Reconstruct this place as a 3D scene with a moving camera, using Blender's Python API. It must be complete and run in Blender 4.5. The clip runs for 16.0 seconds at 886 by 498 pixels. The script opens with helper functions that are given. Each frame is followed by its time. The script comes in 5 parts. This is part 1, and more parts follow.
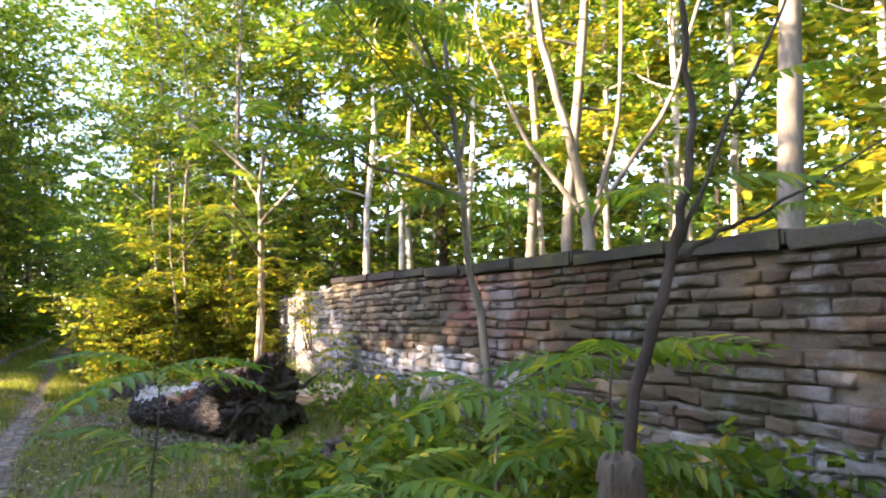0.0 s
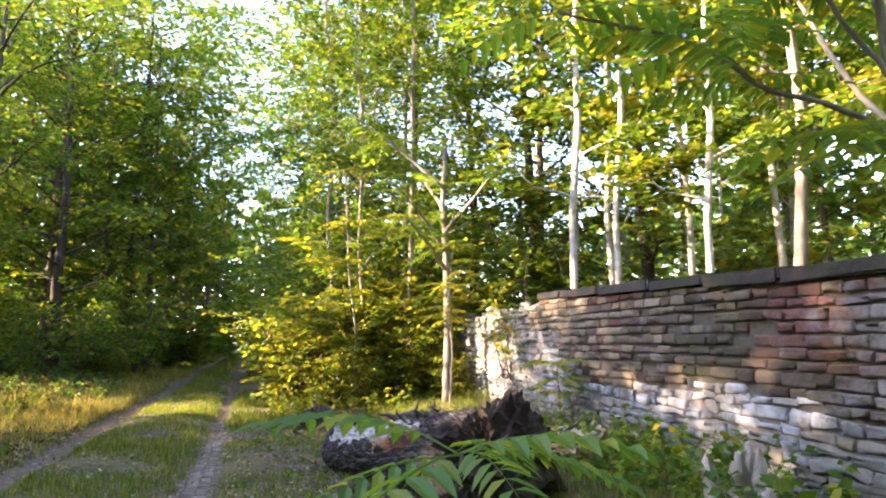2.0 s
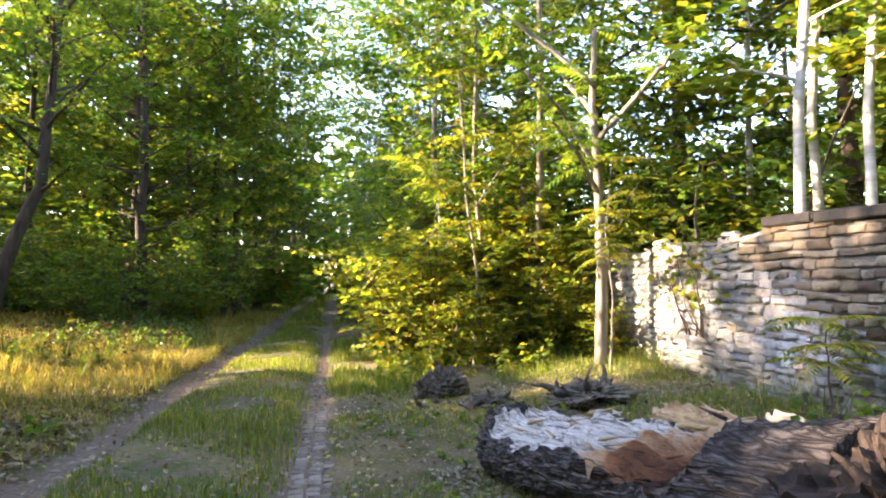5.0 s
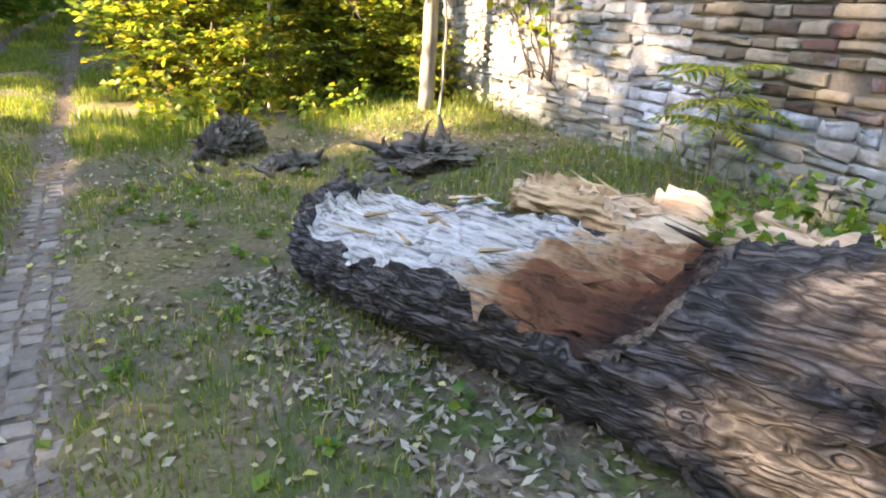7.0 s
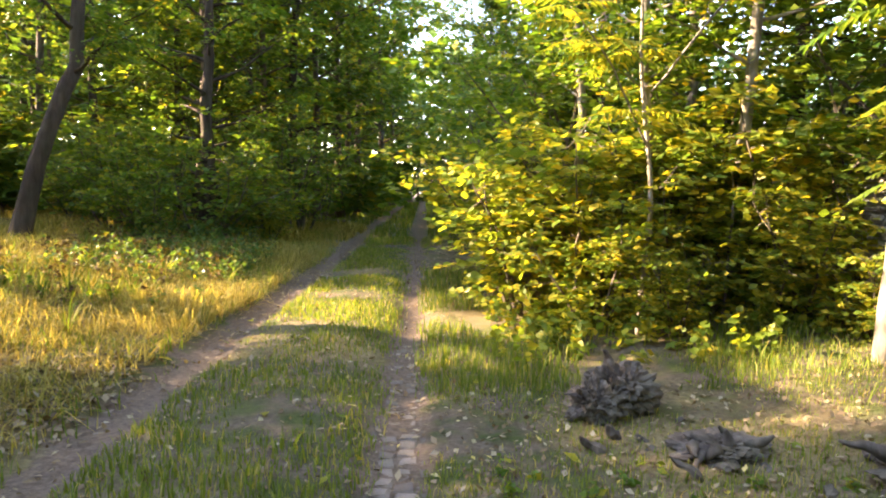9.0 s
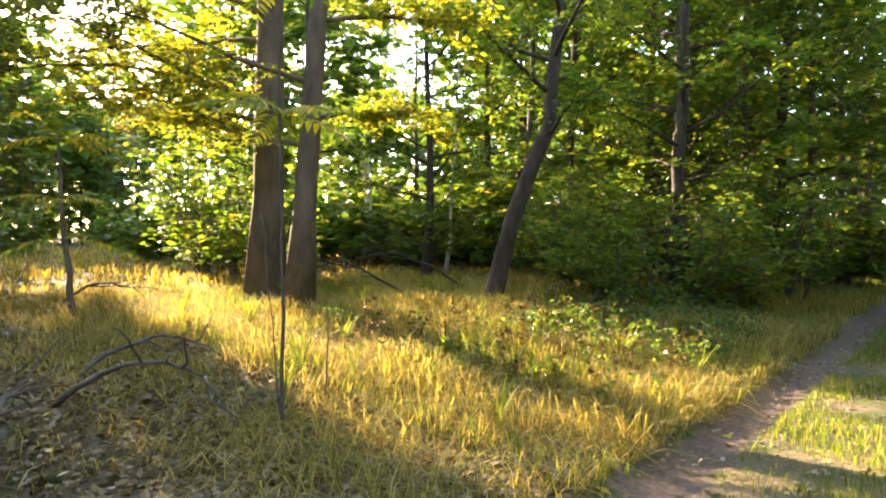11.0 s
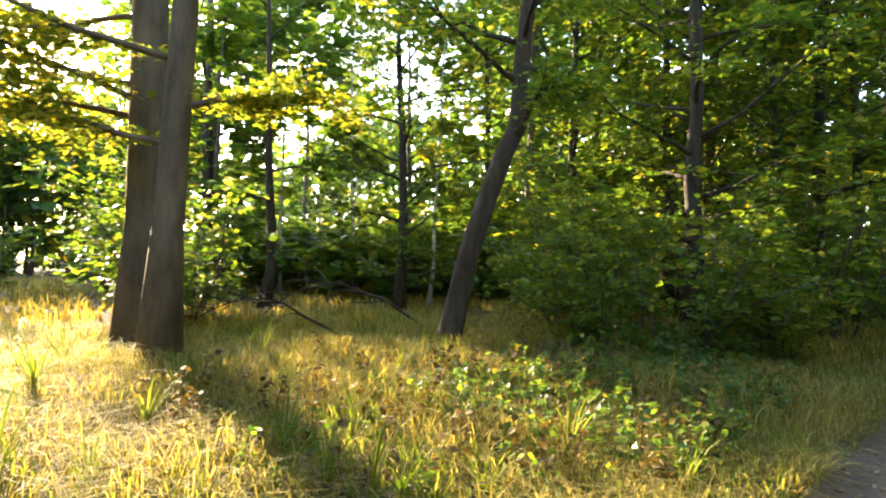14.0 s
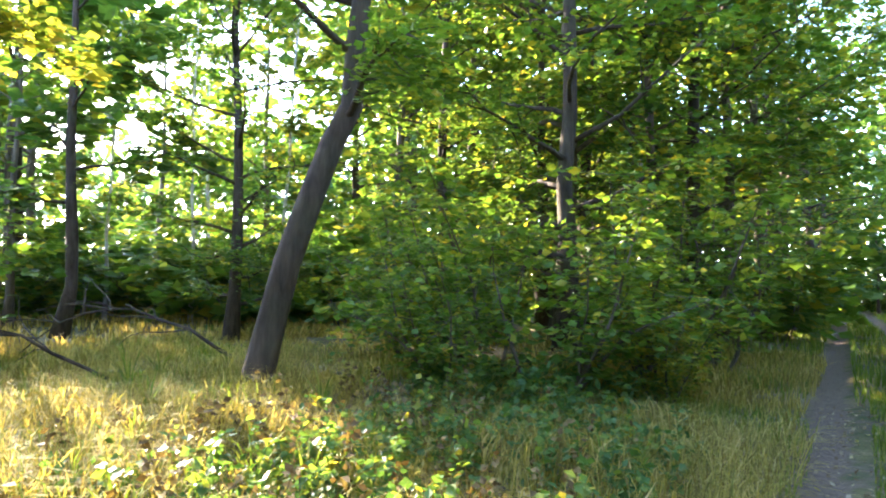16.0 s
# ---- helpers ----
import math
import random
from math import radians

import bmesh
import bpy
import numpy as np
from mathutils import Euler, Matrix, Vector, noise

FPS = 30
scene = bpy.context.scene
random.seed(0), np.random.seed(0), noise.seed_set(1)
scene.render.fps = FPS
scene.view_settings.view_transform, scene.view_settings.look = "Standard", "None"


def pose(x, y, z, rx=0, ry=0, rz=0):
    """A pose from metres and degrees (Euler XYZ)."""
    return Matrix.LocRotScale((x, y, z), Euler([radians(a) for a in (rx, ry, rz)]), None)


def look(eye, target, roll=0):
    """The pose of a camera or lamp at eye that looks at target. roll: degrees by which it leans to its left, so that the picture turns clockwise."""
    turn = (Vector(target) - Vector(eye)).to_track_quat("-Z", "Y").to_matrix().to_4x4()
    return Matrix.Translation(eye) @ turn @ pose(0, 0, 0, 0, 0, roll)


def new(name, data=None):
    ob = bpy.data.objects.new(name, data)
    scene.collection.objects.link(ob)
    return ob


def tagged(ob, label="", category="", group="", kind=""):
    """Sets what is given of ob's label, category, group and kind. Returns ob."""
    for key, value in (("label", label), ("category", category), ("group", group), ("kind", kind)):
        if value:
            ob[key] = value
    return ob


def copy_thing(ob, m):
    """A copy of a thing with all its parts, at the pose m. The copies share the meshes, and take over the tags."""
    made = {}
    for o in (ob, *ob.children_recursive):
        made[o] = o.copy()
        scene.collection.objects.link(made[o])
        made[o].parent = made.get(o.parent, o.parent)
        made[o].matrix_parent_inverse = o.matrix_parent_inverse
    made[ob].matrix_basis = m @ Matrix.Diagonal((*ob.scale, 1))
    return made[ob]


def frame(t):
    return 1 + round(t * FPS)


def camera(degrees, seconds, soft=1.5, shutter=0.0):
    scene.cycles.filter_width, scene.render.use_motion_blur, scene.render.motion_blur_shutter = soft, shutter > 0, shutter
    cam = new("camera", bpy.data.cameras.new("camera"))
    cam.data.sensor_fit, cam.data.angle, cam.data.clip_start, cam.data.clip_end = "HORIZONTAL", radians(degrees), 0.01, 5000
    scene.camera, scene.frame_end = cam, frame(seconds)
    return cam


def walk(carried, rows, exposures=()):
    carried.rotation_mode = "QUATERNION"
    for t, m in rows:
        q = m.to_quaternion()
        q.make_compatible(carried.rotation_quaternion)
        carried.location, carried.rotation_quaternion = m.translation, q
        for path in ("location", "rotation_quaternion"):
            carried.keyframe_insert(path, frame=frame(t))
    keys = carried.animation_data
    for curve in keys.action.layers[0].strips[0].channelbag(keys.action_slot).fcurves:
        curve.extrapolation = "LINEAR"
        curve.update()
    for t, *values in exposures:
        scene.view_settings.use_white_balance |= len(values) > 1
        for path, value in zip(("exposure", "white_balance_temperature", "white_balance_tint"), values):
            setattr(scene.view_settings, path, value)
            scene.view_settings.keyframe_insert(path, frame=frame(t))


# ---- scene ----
cam = camera(69.0, 16.0, soft=2.0)
PATH = [
    (0, (0.721, -0.084, 1.269), (1.637, 1.68, 1.49), -0.2),
    (0.5, (0.655, 0.433, 1.273), (1.479, 2.239, 1.516), -0.0),
    (1, (0.596, 0.937, 1.282), (1.371, 2.762, 1.547), 0.0),
    (1.5, (0.538, 1.43, 1.315), (1.191, 3.3, 1.589), -0.1),
    (2, (0.469, 1.915, 1.332), (0.972, 3.831, 1.611), -0.0),
    (2.5, (0.386, 2.366, 1.348), (0.73, 4.317, 1.628), 0.1),
    (3, (0.263, 2.826, 1.379), (0.376, 4.805, 1.646), 0.4),
    (3.5, (0.151, 3.244, 1.414), (0.204, 5.227, 1.672), 0.5),
    (4, (0.085, 3.678, 1.44), (0.081, 5.662, 1.688), 0.7),
    (4.5, (0.075, 4.083, 1.414), (0.066, 6.069, 1.651), 0.5),
    (5, (0.154, 4.449, 1.378), (0.425, 6.428, 1.473), -0.1),
    (5.2, (0.186, 4.597, 1.371), (0.551, 6.562, 1.298), -0.7),
    (7.3, (0.385, 6.191, 1.349), (1.232, 7.858, 0.641), 2.9),
    (7.5, (0.395, 6.336, 1.367), (1.239, 8.005, 0.659), 3.0),
    (8, (0.333, 6.74, 1.445), (1.005, 8.519, 0.825), 2.4),
    (8.5, (0.189, 7.235, 1.466), (0.605, 9.159, 1.113), 2.1),
    (9, (-0.026, 7.761, 1.488), (-0.018, 9.752, 1.296), 1.7),
    (9.5, (-0.263, 8.227, 1.492), (-0.674, 10.182, 1.403), 1.5),
    (9.8, (-0.35, 8.487, 1.49), (-0.966, 10.388, 1.419), 1.3),
    (10, (-0.397, 8.652, 1.495), (-1.156, 10.502, 1.446), 1.6),
    (10.2, (-0.438, 8.812, 1.5), (-1.347, 10.593, 1.454), 1.5),
    (12.3, (-0.85, 10.696, 1.462), (-2.295, 12.079, 1.464), 0.8),
    (12.5, (-0.885, 10.869, 1.463), (-2.338, 12.243, 1.474), 0.7),
    (13, (-0.978, 11.281, 1.46), (-2.469, 12.615, 1.472), 0.8),
    (13.5, (-1.08, 11.768, 1.463), (-2.497, 13.179, 1.49), 0.7),
    (14, (-1.193, 12.249, 1.476), (-2.554, 13.714, 1.519), 0.8),
    (14.5, (-1.354, 12.727, 1.471), (-2.634, 14.262, 1.535), 0.7),
    (15, (-1.529, 13.234, 1.459), (-2.718, 14.84, 1.537), 0.8),
    (15.5, (-1.723, 13.74, 1.442), (-2.881, 15.367, 1.541), 0.6),
    (16, (-1.908, 14.297, 1.431), (-2.996, 15.971, 1.548), 0.8),
]
walk(cam, [(t, look(*p)) for t, *p in PATH], exposures=[(0, 3.6, 6450, 30), (5, 3.72, 6400, 28), (7.5, 4.2, 6550, 22), (9, 3.9, 7000, 28), (10, 3.85, 6700, 28), (12.5, 3.62, 7100, 21), (14, 3.68, 6600, 20), (15, 4.0, 6050, 20), (16, 4.5, 5650, 21)])

# ---- world and sun ----
SUN_AZ, SUN_EL = 79.0, 19.0      # degrees left of the track's direction, degrees above the horizon
sun_way = Vector((-math.sin(radians(SUN_AZ)) * math.cos(radians(SUN_EL)),
                  math.cos(radians(SUN_AZ)) * math.cos(radians(SUN_EL)), math.sin(radians(SUN_EL))))
world = bpy.data.worlds.new("sky")
scene.world = world
world.use_nodes = True
wn = world.node_tree
sky = wn.nodes.new("ShaderNodeTexSky")
sky.sky_type, sky.sun_disc = "NISHITA", False
sky.sun_elevation = radians(SUN_EL)
sky.sun_rotation = math.atan2(sun_way.x, sun_way.y)
sky.air_density, sky.dust_density = 1.0, 0.7
wn.nodes["Background"].inputs["Strength"].default_value = 0.15
wn.links.new(sky.outputs[0], wn.nodes["Background"].inputs["Color"])
sun = new("sun", bpy.data.lights.new("sun", "SUN"))
sun.data.energy, sun.data.angle, sun.data.color = 4.2, radians(0.6), (1.0, 0.83, 0.54)
sun.matrix_world = look(sun_way * 60, (0, 0, 0))


# ---- materials ----
def material(name, rough=0.8, spec=0.3):
    m = bpy.data.materials.new(name)
    m.use_nodes = True
    b = m.node_tree.nodes["Principled BSDF"]
    b.inputs["Roughness"].default_value = rough
    b.inputs["Specular IOR Level"].default_value = spec
    return m, m.node_tree, b


def ramp(nt, source, stops):
    r = nt.nodes.new("ShaderNodeValToRGB")
    e = r.color_ramp.elements
    while len(e) < len(stops):
        e.new(0.5)
    for el, (p, c) in zip(e, stops):
        el.position, el.color = p, (*c, 1)
    nt.links.new(source, r.inputs[0])
    return r.outputs[0]


def noise_tex(nt, scale, detail=5, rough=0.6, stretch=(1, 1, 1), where="Object"):
    co = nt.nodes.new("ShaderNodeTexCoord")
    mp = nt.nodes.new("ShaderNodeMapping")
    mp.inputs["Scale"].default_value = stretch
    nt.links.new(co.outputs[where], mp.inputs[0])
    n = nt.nodes.new("ShaderNodeTexNoise")
    n.inputs["Scale"].default_value, n.inputs["Detail"].default_value, n.inputs["Roughness"].default_value = scale, detail, rough
    nt.links.new(mp.outputs[0], n.inputs["Vector"])
    return n.outputs["Fac"]


def blend(nt, fac, a, b, mode="MIX"):
    x = nt.nodes.new("ShaderNodeMix")
    x.data_type, x.blend_type = "RGBA", mode
    for sock, v in ((x.inputs[0], fac), (x.inputs[6], a), (x.inputs[7], b)):
        if isinstance(v, (int, float)):
            sock.default_value = v
        elif isinstance(v, tuple):
            sock.default_value = (*v, 1)
        else:
            nt.links.new(v, sock)
    return x.outputs[2]


def math_node(nt, op, a, b):
    x = nt.nodes.new("ShaderNodeMath")
    x.operation = op
    for sock, v in zip(x.inputs, (a, b)):
        if isinstance(v, (int, float)):
            sock.default_value = v
        else:
            nt.links.new(v, sock)
    return x.outputs[0]


def bump(nt, b, height, strength, dist):
    x = nt.nodes.new("ShaderNodeBump")
    x.inputs["Strength"].default_value, x.inputs["Distance"].default_value = strength, dist
    nt.links.new(height, x.inputs["Height"])
    nt.links.new(x.outputs[0], b.inputs["Normal"])


def island(nt):
    return nt.nodes.new("ShaderNodeNewGeometry").outputs["Random Per Island"]


def object_random(nt):
    return nt.nodes.new("ShaderNodeObjectInfo").outputs["Random"]


def leaf_material(name, stops, through_light=0.5, gloss=0.25):
    m, nt, b = material(name, 0.45 if gloss > 0.2 else 0.75, gloss)
    col = ramp(nt, island(nt), stops)
    tint = ramp(nt, object_random(nt), [(0, (0.85, 0.9, 0.8)), (1, (1.1, 1.05, 1.0))])
    col = blend(nt, 1.0, col, tint, "MULTIPLY")
    nt.links.new(col, b.inputs["Base Color"])
    tr = nt.nodes.new("ShaderNodeBsdfTranslucent")
    warm = blend(nt, 1.0, col, (1.8, 1.6, 0.6), "MULTIPLY")
    nt.links.new(warm, tr.inputs[0])
    mix = nt.nodes.new("ShaderNodeMixShader")
    mix.inputs[0].default_value = through_light
    nt.links.new(b.outputs[0], mix.inputs[1])
    nt.links.new(tr.outputs[0], mix.inputs[2])
    nt.links.new(mix.outputs[0], nt.nodes["Material Output"].inputs[0])
    return m


def bark_material(name, dark, light, scale=9, stretch=(1, 1, 0.18), depth=0.02, moss=0.4):
    m, nt, b = material(name, 0.9, 0.2)
    n = noise_tex(nt, scale, 6, 0.65, stretch)
    big = noise_tex(nt, 1.3, 3)
    col = ramp(nt, n, [(0.3, dark), (0.7, light)])
    col = blend(nt, math_node(nt, "MULTIPLY", ramp(nt, big, [(0.5, (0, 0, 0)), (0.75, (1, 1, 1))]), moss), col, (0.09, 0.10, 0.05))
    nt.links.new(col, b.inputs["Base Color"])
    bump(nt, b, n, 0.9, depth)
    return m


def plated_bark(name, dark, light, scale=24, stretch=(0.38, 1, 1)):
    m, nt, b = material(name, 0.9, 0.15)
    co = nt.nodes.new("ShaderNodeTexCoord")
    mp = nt.nodes.new("ShaderNodeMapping")
    mp.inputs["Scale"].default_value = stretch
    nt.links.new(co.outputs["Object"], mp.inputs[0])
    wob = nt.nodes.new("ShaderNodeTexNoise")
    wob.inputs["Scale"].default_value = 6
    nt.links.new(mp.outputs[0], wob.inputs["Vector"])
    mixv = nt.nodes.new("ShaderNodeMix")
    mixv.data_type = "RGBA"
    mixv.inputs[0].default_value = 0.3
    nt.links.new(mp.outputs[0], mixv.inputs[6])
    nt.links.new(wob.outputs["Color"], mixv.inputs[7])
    vo = nt.nodes.new("ShaderNodeTexVoronoi")
    vo.feature = "DISTANCE_TO_EDGE"
    vo.inputs["Scale"].default_value = scale
    nt.links.new(mixv.outputs[2], vo.inputs["Vector"])
    crack = ramp(nt, vo.outputs["Distance"], [(0.0, (0.12, 0.12, 0.12)), (0.22, (1, 1, 1))])
    fine = noise_tex(nt, 34, 7, 0.75, stretch)
    big = noise_tex(nt, 2.0, 3)
    col = ramp(nt, fine, [(0.36, tuple(c * 0.22 for c in light)), (0.5, tuple(c * 0.7 for c in light)), (0.66, tuple(c * 1.25 for c in light))])
    col = blend(nt, crack, dark, col)
    col = blend(nt, 0.6, col, ramp(nt, big, [(0.3, (0.5, 0.48, 0.48)), (0.7, (1.2, 1.2, 1.25))]), "MULTIPLY")
    nt.links.new(col, b.inputs["Base Color"])
    bump(nt, b, math_node(nt, "ADD", crack, math_node(nt, "MULTIPLY", fine, 1.6)), 1.0, 0.016)
    return m


def stone_material(name, stops, moss=0.25):
    m, nt, b = material(name, 0.92, 0.2)
    rnd = math_node(nt, "FRACT", math_node(nt, "ADD", island(nt), math_node(nt, "MULTIPLY", object_random(nt), 7.3)), 0)
    col = ramp(nt, rnd, stops)
    n = noise_tex(nt, 14, 7, 0.7)
    big = noise_tex(nt, 0.9, 4, 0.6, (1, 1, 1))
    col = blend(nt, 0.7, col, ramp(nt, n, [(0.25, (0.45, 0.43, 0.4)), (0.75, (1.25, 1.22, 1.18))]), "MULTIPLY")
    fac = math_node(nt, "MULTIPLY", ramp(nt, big, [(0.45, (0, 0, 0)), (0.7, (1, 1, 1))]), moss)
    col = blend(nt, fac, col, (0.10, 0.11, 0.05))
    nt.links.new(col, b.inputs["Base Color"])
    bump(nt, b, math_node(nt, "ADD", n, math_node(nt, "MULTIPLY", noise_tex(nt, 45, 5, 0.7), 0.5)), 1.0, 0.02)
    return m


GREEN = leaf_material("leaf_green", [(0, (0.05, 0.11, 0.018)), (0.5, (0.085, 0.16, 0.025)), (0.86, (0.15, 0.21, 0.03)), (1, (0.32, 0.28, 0.03))], 0.5)
DARK = leaf_material("leaf_dark", [(0, (0.04, 0.09, 0.025)), (0.6, (0.065, 0.13, 0.03)), (0.92, (0.12, 0.17, 0.03)), (1, (0.26, 0.23, 0.03))], 0.45)
YELLOW = leaf_material("leaf_yellow_green", [(0, (0.08, 0.14, 0.02)), (0.45, (0.15, 0.21, 0.03)), (0.82, (0.27, 0.27, 0.035)), (1, (0.42, 0.34, 0.04))], 0.5)
FROND = leaf_material("leaf_frond", [(0, (0.07, 0.15, 0.03)), (0.7, (0.11, 0.2, 0.035)), (1, (0.24, 0.26, 0.03))], 0.5)
GRASS = leaf_material("grass_green", [(0, (0.07, 0.115, 0.02)), (0.6, (0.12, 0.17, 0.03)), (0.85, (0.2, 0.22, 0.05)), (1, (0.34, 0.29, 0.12))], 0.4, 0.08)
STRAW = leaf_material("grass_straw", [(0, (0.12, 0.14, 0.03)), (0.3, (0.17, 0.13, 0.05)), (0.55, (0.26, 0.24, 0.065)), (0.85, (0.37, 0.30, 0.10)), (1, (0.50, 0.40, 0.19))], 0.4, 0.08)
LITTER = leaf_material("leaf_litter", [(0, (0.10, 0.07, 0.045)), (0.5, (0.2, 0.15, 0.10)), (0.8, (0.26, 0.21, 0.15)), (0.96, (0.33, 0.29, 0.22)), (1, (0.45, 0.38, 0.1))], 0.15, 0.1)
CHIP = leaf_material("bark_chip", [(0, (0.06, 0.045, 0.035)), (0.5, (0.17, 0.14, 0.115)), (1, (0.29, 0.25, 0.21))], 0.05, 0.1)
BROWN = leaf_material("withered_leaf", [(0, (0.06, 0.042, 0.02)), (0.6, (0.13, 0.09, 0.04)), (1, (0.24, 0.18, 0.08))], 0.15, 0.08)
BARK = bark_material("bark_brown", (0.035, 0.028, 0.02), (0.17, 0.13, 0.09))
BARK_GREY = bark_material("bark_grey", (0.10, 0.09, 0.07), (0.32, 0.28, 0.22), 6, (1, 1, 0.35), 0.008)
BARK_DARK = bark_material("bark_dark", (0.022, 0.016, 0.012), (0.085, 0.063, 0.045))
BARK_PALE = bark_material("bark_pale", (0.28, 0.25, 0.2), (0.62, 0.58, 0.5), 5, (0.5, 0.5, 2.0), 0.005)
BEECH = bark_material("bark_beech", (0.055, 0.042, 0.028), (0.165, 0.125, 0.08), 5, (1, 1, 0.3), 0.01)
TWIG = bark_material("twig", (0.06, 0.05, 0.04), (0.16, 0.13, 0.1), 12)


# ---- mesh helpers ----
def mesh_object(name, v, f, mat, parent=None, label="", smooth=False):
    """v: (n, 3) array; f: (m, 3) or (m, 4) array, or a list of such arrays."""
    v = np.asarray(v, dtype=np.float32).reshape(-1, 3)
    fs = [np.asarray(a, dtype=np.int32) for a in (f if isinstance(f, list) else [f]) if len(a)]
    me = bpy.data.meshes.new(name)
    loops = np.concatenate([a.ravel() for a in fs])
    sizes = np.concatenate([np.full(len(a), a.shape[1], dtype=np.int32) for a in fs])
    me.vertices.add(len(v))
    me.vertices.foreach_set("co", v.ravel())
    me.loops.add(len(loops))
    me.loops.foreach_set("vertex_index", loops)
    me.polygons.add(len(sizes))
    me.polygons.foreach_set("loop_start", np.concatenate([[0], np.cumsum(sizes)[:-1]]).astype(np.int32))
    me.polygons.foreach_set("use_smooth", np.full(len(sizes), smooth))
    me.update(calc_edges=True)
    me.materials.append(mat)
    ob = new(name, me)
    if parent:
        ob.parent = parent
    if label:
        tagged(ob, label)
    return ob


def part(name, bm, mat, parent, label=""):
    me = bpy.data.meshes.new(name)
    bm.to_mesh(me)
    bm.free()
    me.materials.append(mat)
    ob = new(name, me)
    if parent:
        ob.parent = parent
    return tagged(ob, label)


class Build:
    """Collects vertices and faces of many small pieces into one mesh."""

    def __init__(self):
        self.v, self.f, self.n = [], {3: [], 4: []}, 0

    def add(self, v, f):
        f = np.asarray(f)
        self.v.append(np.asarray(v, dtype=float).reshape(-1, 3))
        self.f[f.shape[1]].append(f + self.n)
        self.n += len(self.v[-1])

    def done(self, name, mat, parent=None, label="", smooth=False):
        fs = [np.concatenate(a) for a in self.f.values() if a]
        return mesh_object(name, np.concatenate(self.v), fs, mat, parent, label, smooth)


def tube(build, path, radii, k=8, rough=0.0, rng=None, close=True):
    path, radii = np.asarray(path, float), np.asarray(radii, float)
    t = np.gradient(path, axis=0)
    t /= np.linalg.norm(t, axis=1)[:, None] + 1e-9
    ref = np.array([1.0, 0, 0]) if abs(t[0][0]) < 0.8 else np.array([0, 1.0, 0])
    u = np.cross(t, ref)
    u /= np.linalg.norm(u, axis=1)[:, None] + 1e-9
    w = np.cross(t, u)
    a = np.arange(k) * 2 * np.pi / k
    r = radii[:, None] * np.ones(k)[None]
    if rough and rng is not None:
        r = r * (1 + rough * rng.normal(size=k)[None] * 0.6 + rough * rng.normal(size=r.shape))
    v = path[:, None] + r[..., None] * (u[:, None] * np.cos(a)[None, :, None] + w[:, None] * np.sin(a)[None, :, None])
    m = len(path)
    i, j = np.meshgrid(np.arange(m - 1), np.arange(k), indexing="ij")
    q = np.stack([i * k + j, i * k + (j + 1) % k, (i + 1) * k + (j + 1) % k, (i + 1) * k + j], -1).reshape(-1, 4)
    vv = v.reshape(-1, 3)
    if close:
        vv = np.concatenate([vv, path[:1], path[-1:]])
        jj = np.arange(k)
        caps = np.concatenate([np.stack([np.full(k, m * k), (jj + 1) % k, jj], -1),
                               np.stack([np.full(k, m * k + 1), (m - 1) * k + jj, (m - 1) * k + (jj + 1) % k], -1)])
        build.add(vv, q)
        build.f[3].append(caps + build.n - len(vv))
    else:
        build.add(vv, q)


def curve_path(rng, start, way, length, steps=6, wander=0.12, rise=0.0):
    """A wandering line from start."""
    p, d = np.array(start, float), np.array(way, float)
    d /= np.linalg.norm(d)
    out = [p.copy()]
    for _ in range(steps):
        d = d + rng.normal(size=3) * wander + np.array([0, 0, rise])
        d /= np.linalg.norm(d)
        p = p + d * length / steps
        out.append(p.copy())
    return np.array(out)


def leaf_arrays(rng, c, size, up=0.6, length=1.1, spread=0.42, ways=None):
    """Folded pointed leaves, one quad each, at the places c."""
    n = len(c)
    s = size * (0.6 + 0.8 * rng.random(n))[:, None]
    d = rng.normal(size=(n, 3)) if ways is None else ways + rng.normal(size=(n, 3)) * 0.25
    d[:, 2] *= 0.5
    d /= np.linalg.norm(d, axis=1)[:, None] + 1e-9
    nrm = rng.normal(size=(n, 3)) + np.array([0, 0, up * 3])
    side = np.cross(d, nrm)
    side /= np.linalg.norm(side, axis=1)[:, None] + 1e-9
    top = np.cross(side, d)
    mid = c + d * s * 0.45 * length - top * s * 0.08
    v = np.stack([c, mid + side * s * spread + top * s * 0.1, c + d * s * length - top * s * 0.12, mid - side * s * spread + top * s * 0.1], 1)
    return v.reshape(-1, 3), np.arange(n * 4).reshape(-1, 4)


def spray_places(rng, spots, ways, count, reach, droop=0.12):
    """Places and ways of leaves set in flat, slightly drooping fans round the twigs."""
    pick = rng.integers(0, len(spots), count)
    w = ways[pick] * (1, 1, 0.25)
    w = w / (np.linalg.norm(w, axis=1)[:, None] + 1e-9)
    side = np.stack([-w[:, 1], w[:, 0], np.zeros(count)], 1)
    u, q = rng.random(count) * 1.3 - 0.5, rng.normal(size=count) * 0.5
    c = spots[pick] + w * (u * reach)[:, None] + side * (q * reach)[:, None]
    c[:, 2] += rng.normal(size=count) * 0.035 * (reach / 0.3) - droop * reach * np.abs(q)
    return c, w * 0.7 + side * np.sign(q)[:, None] * 0.6


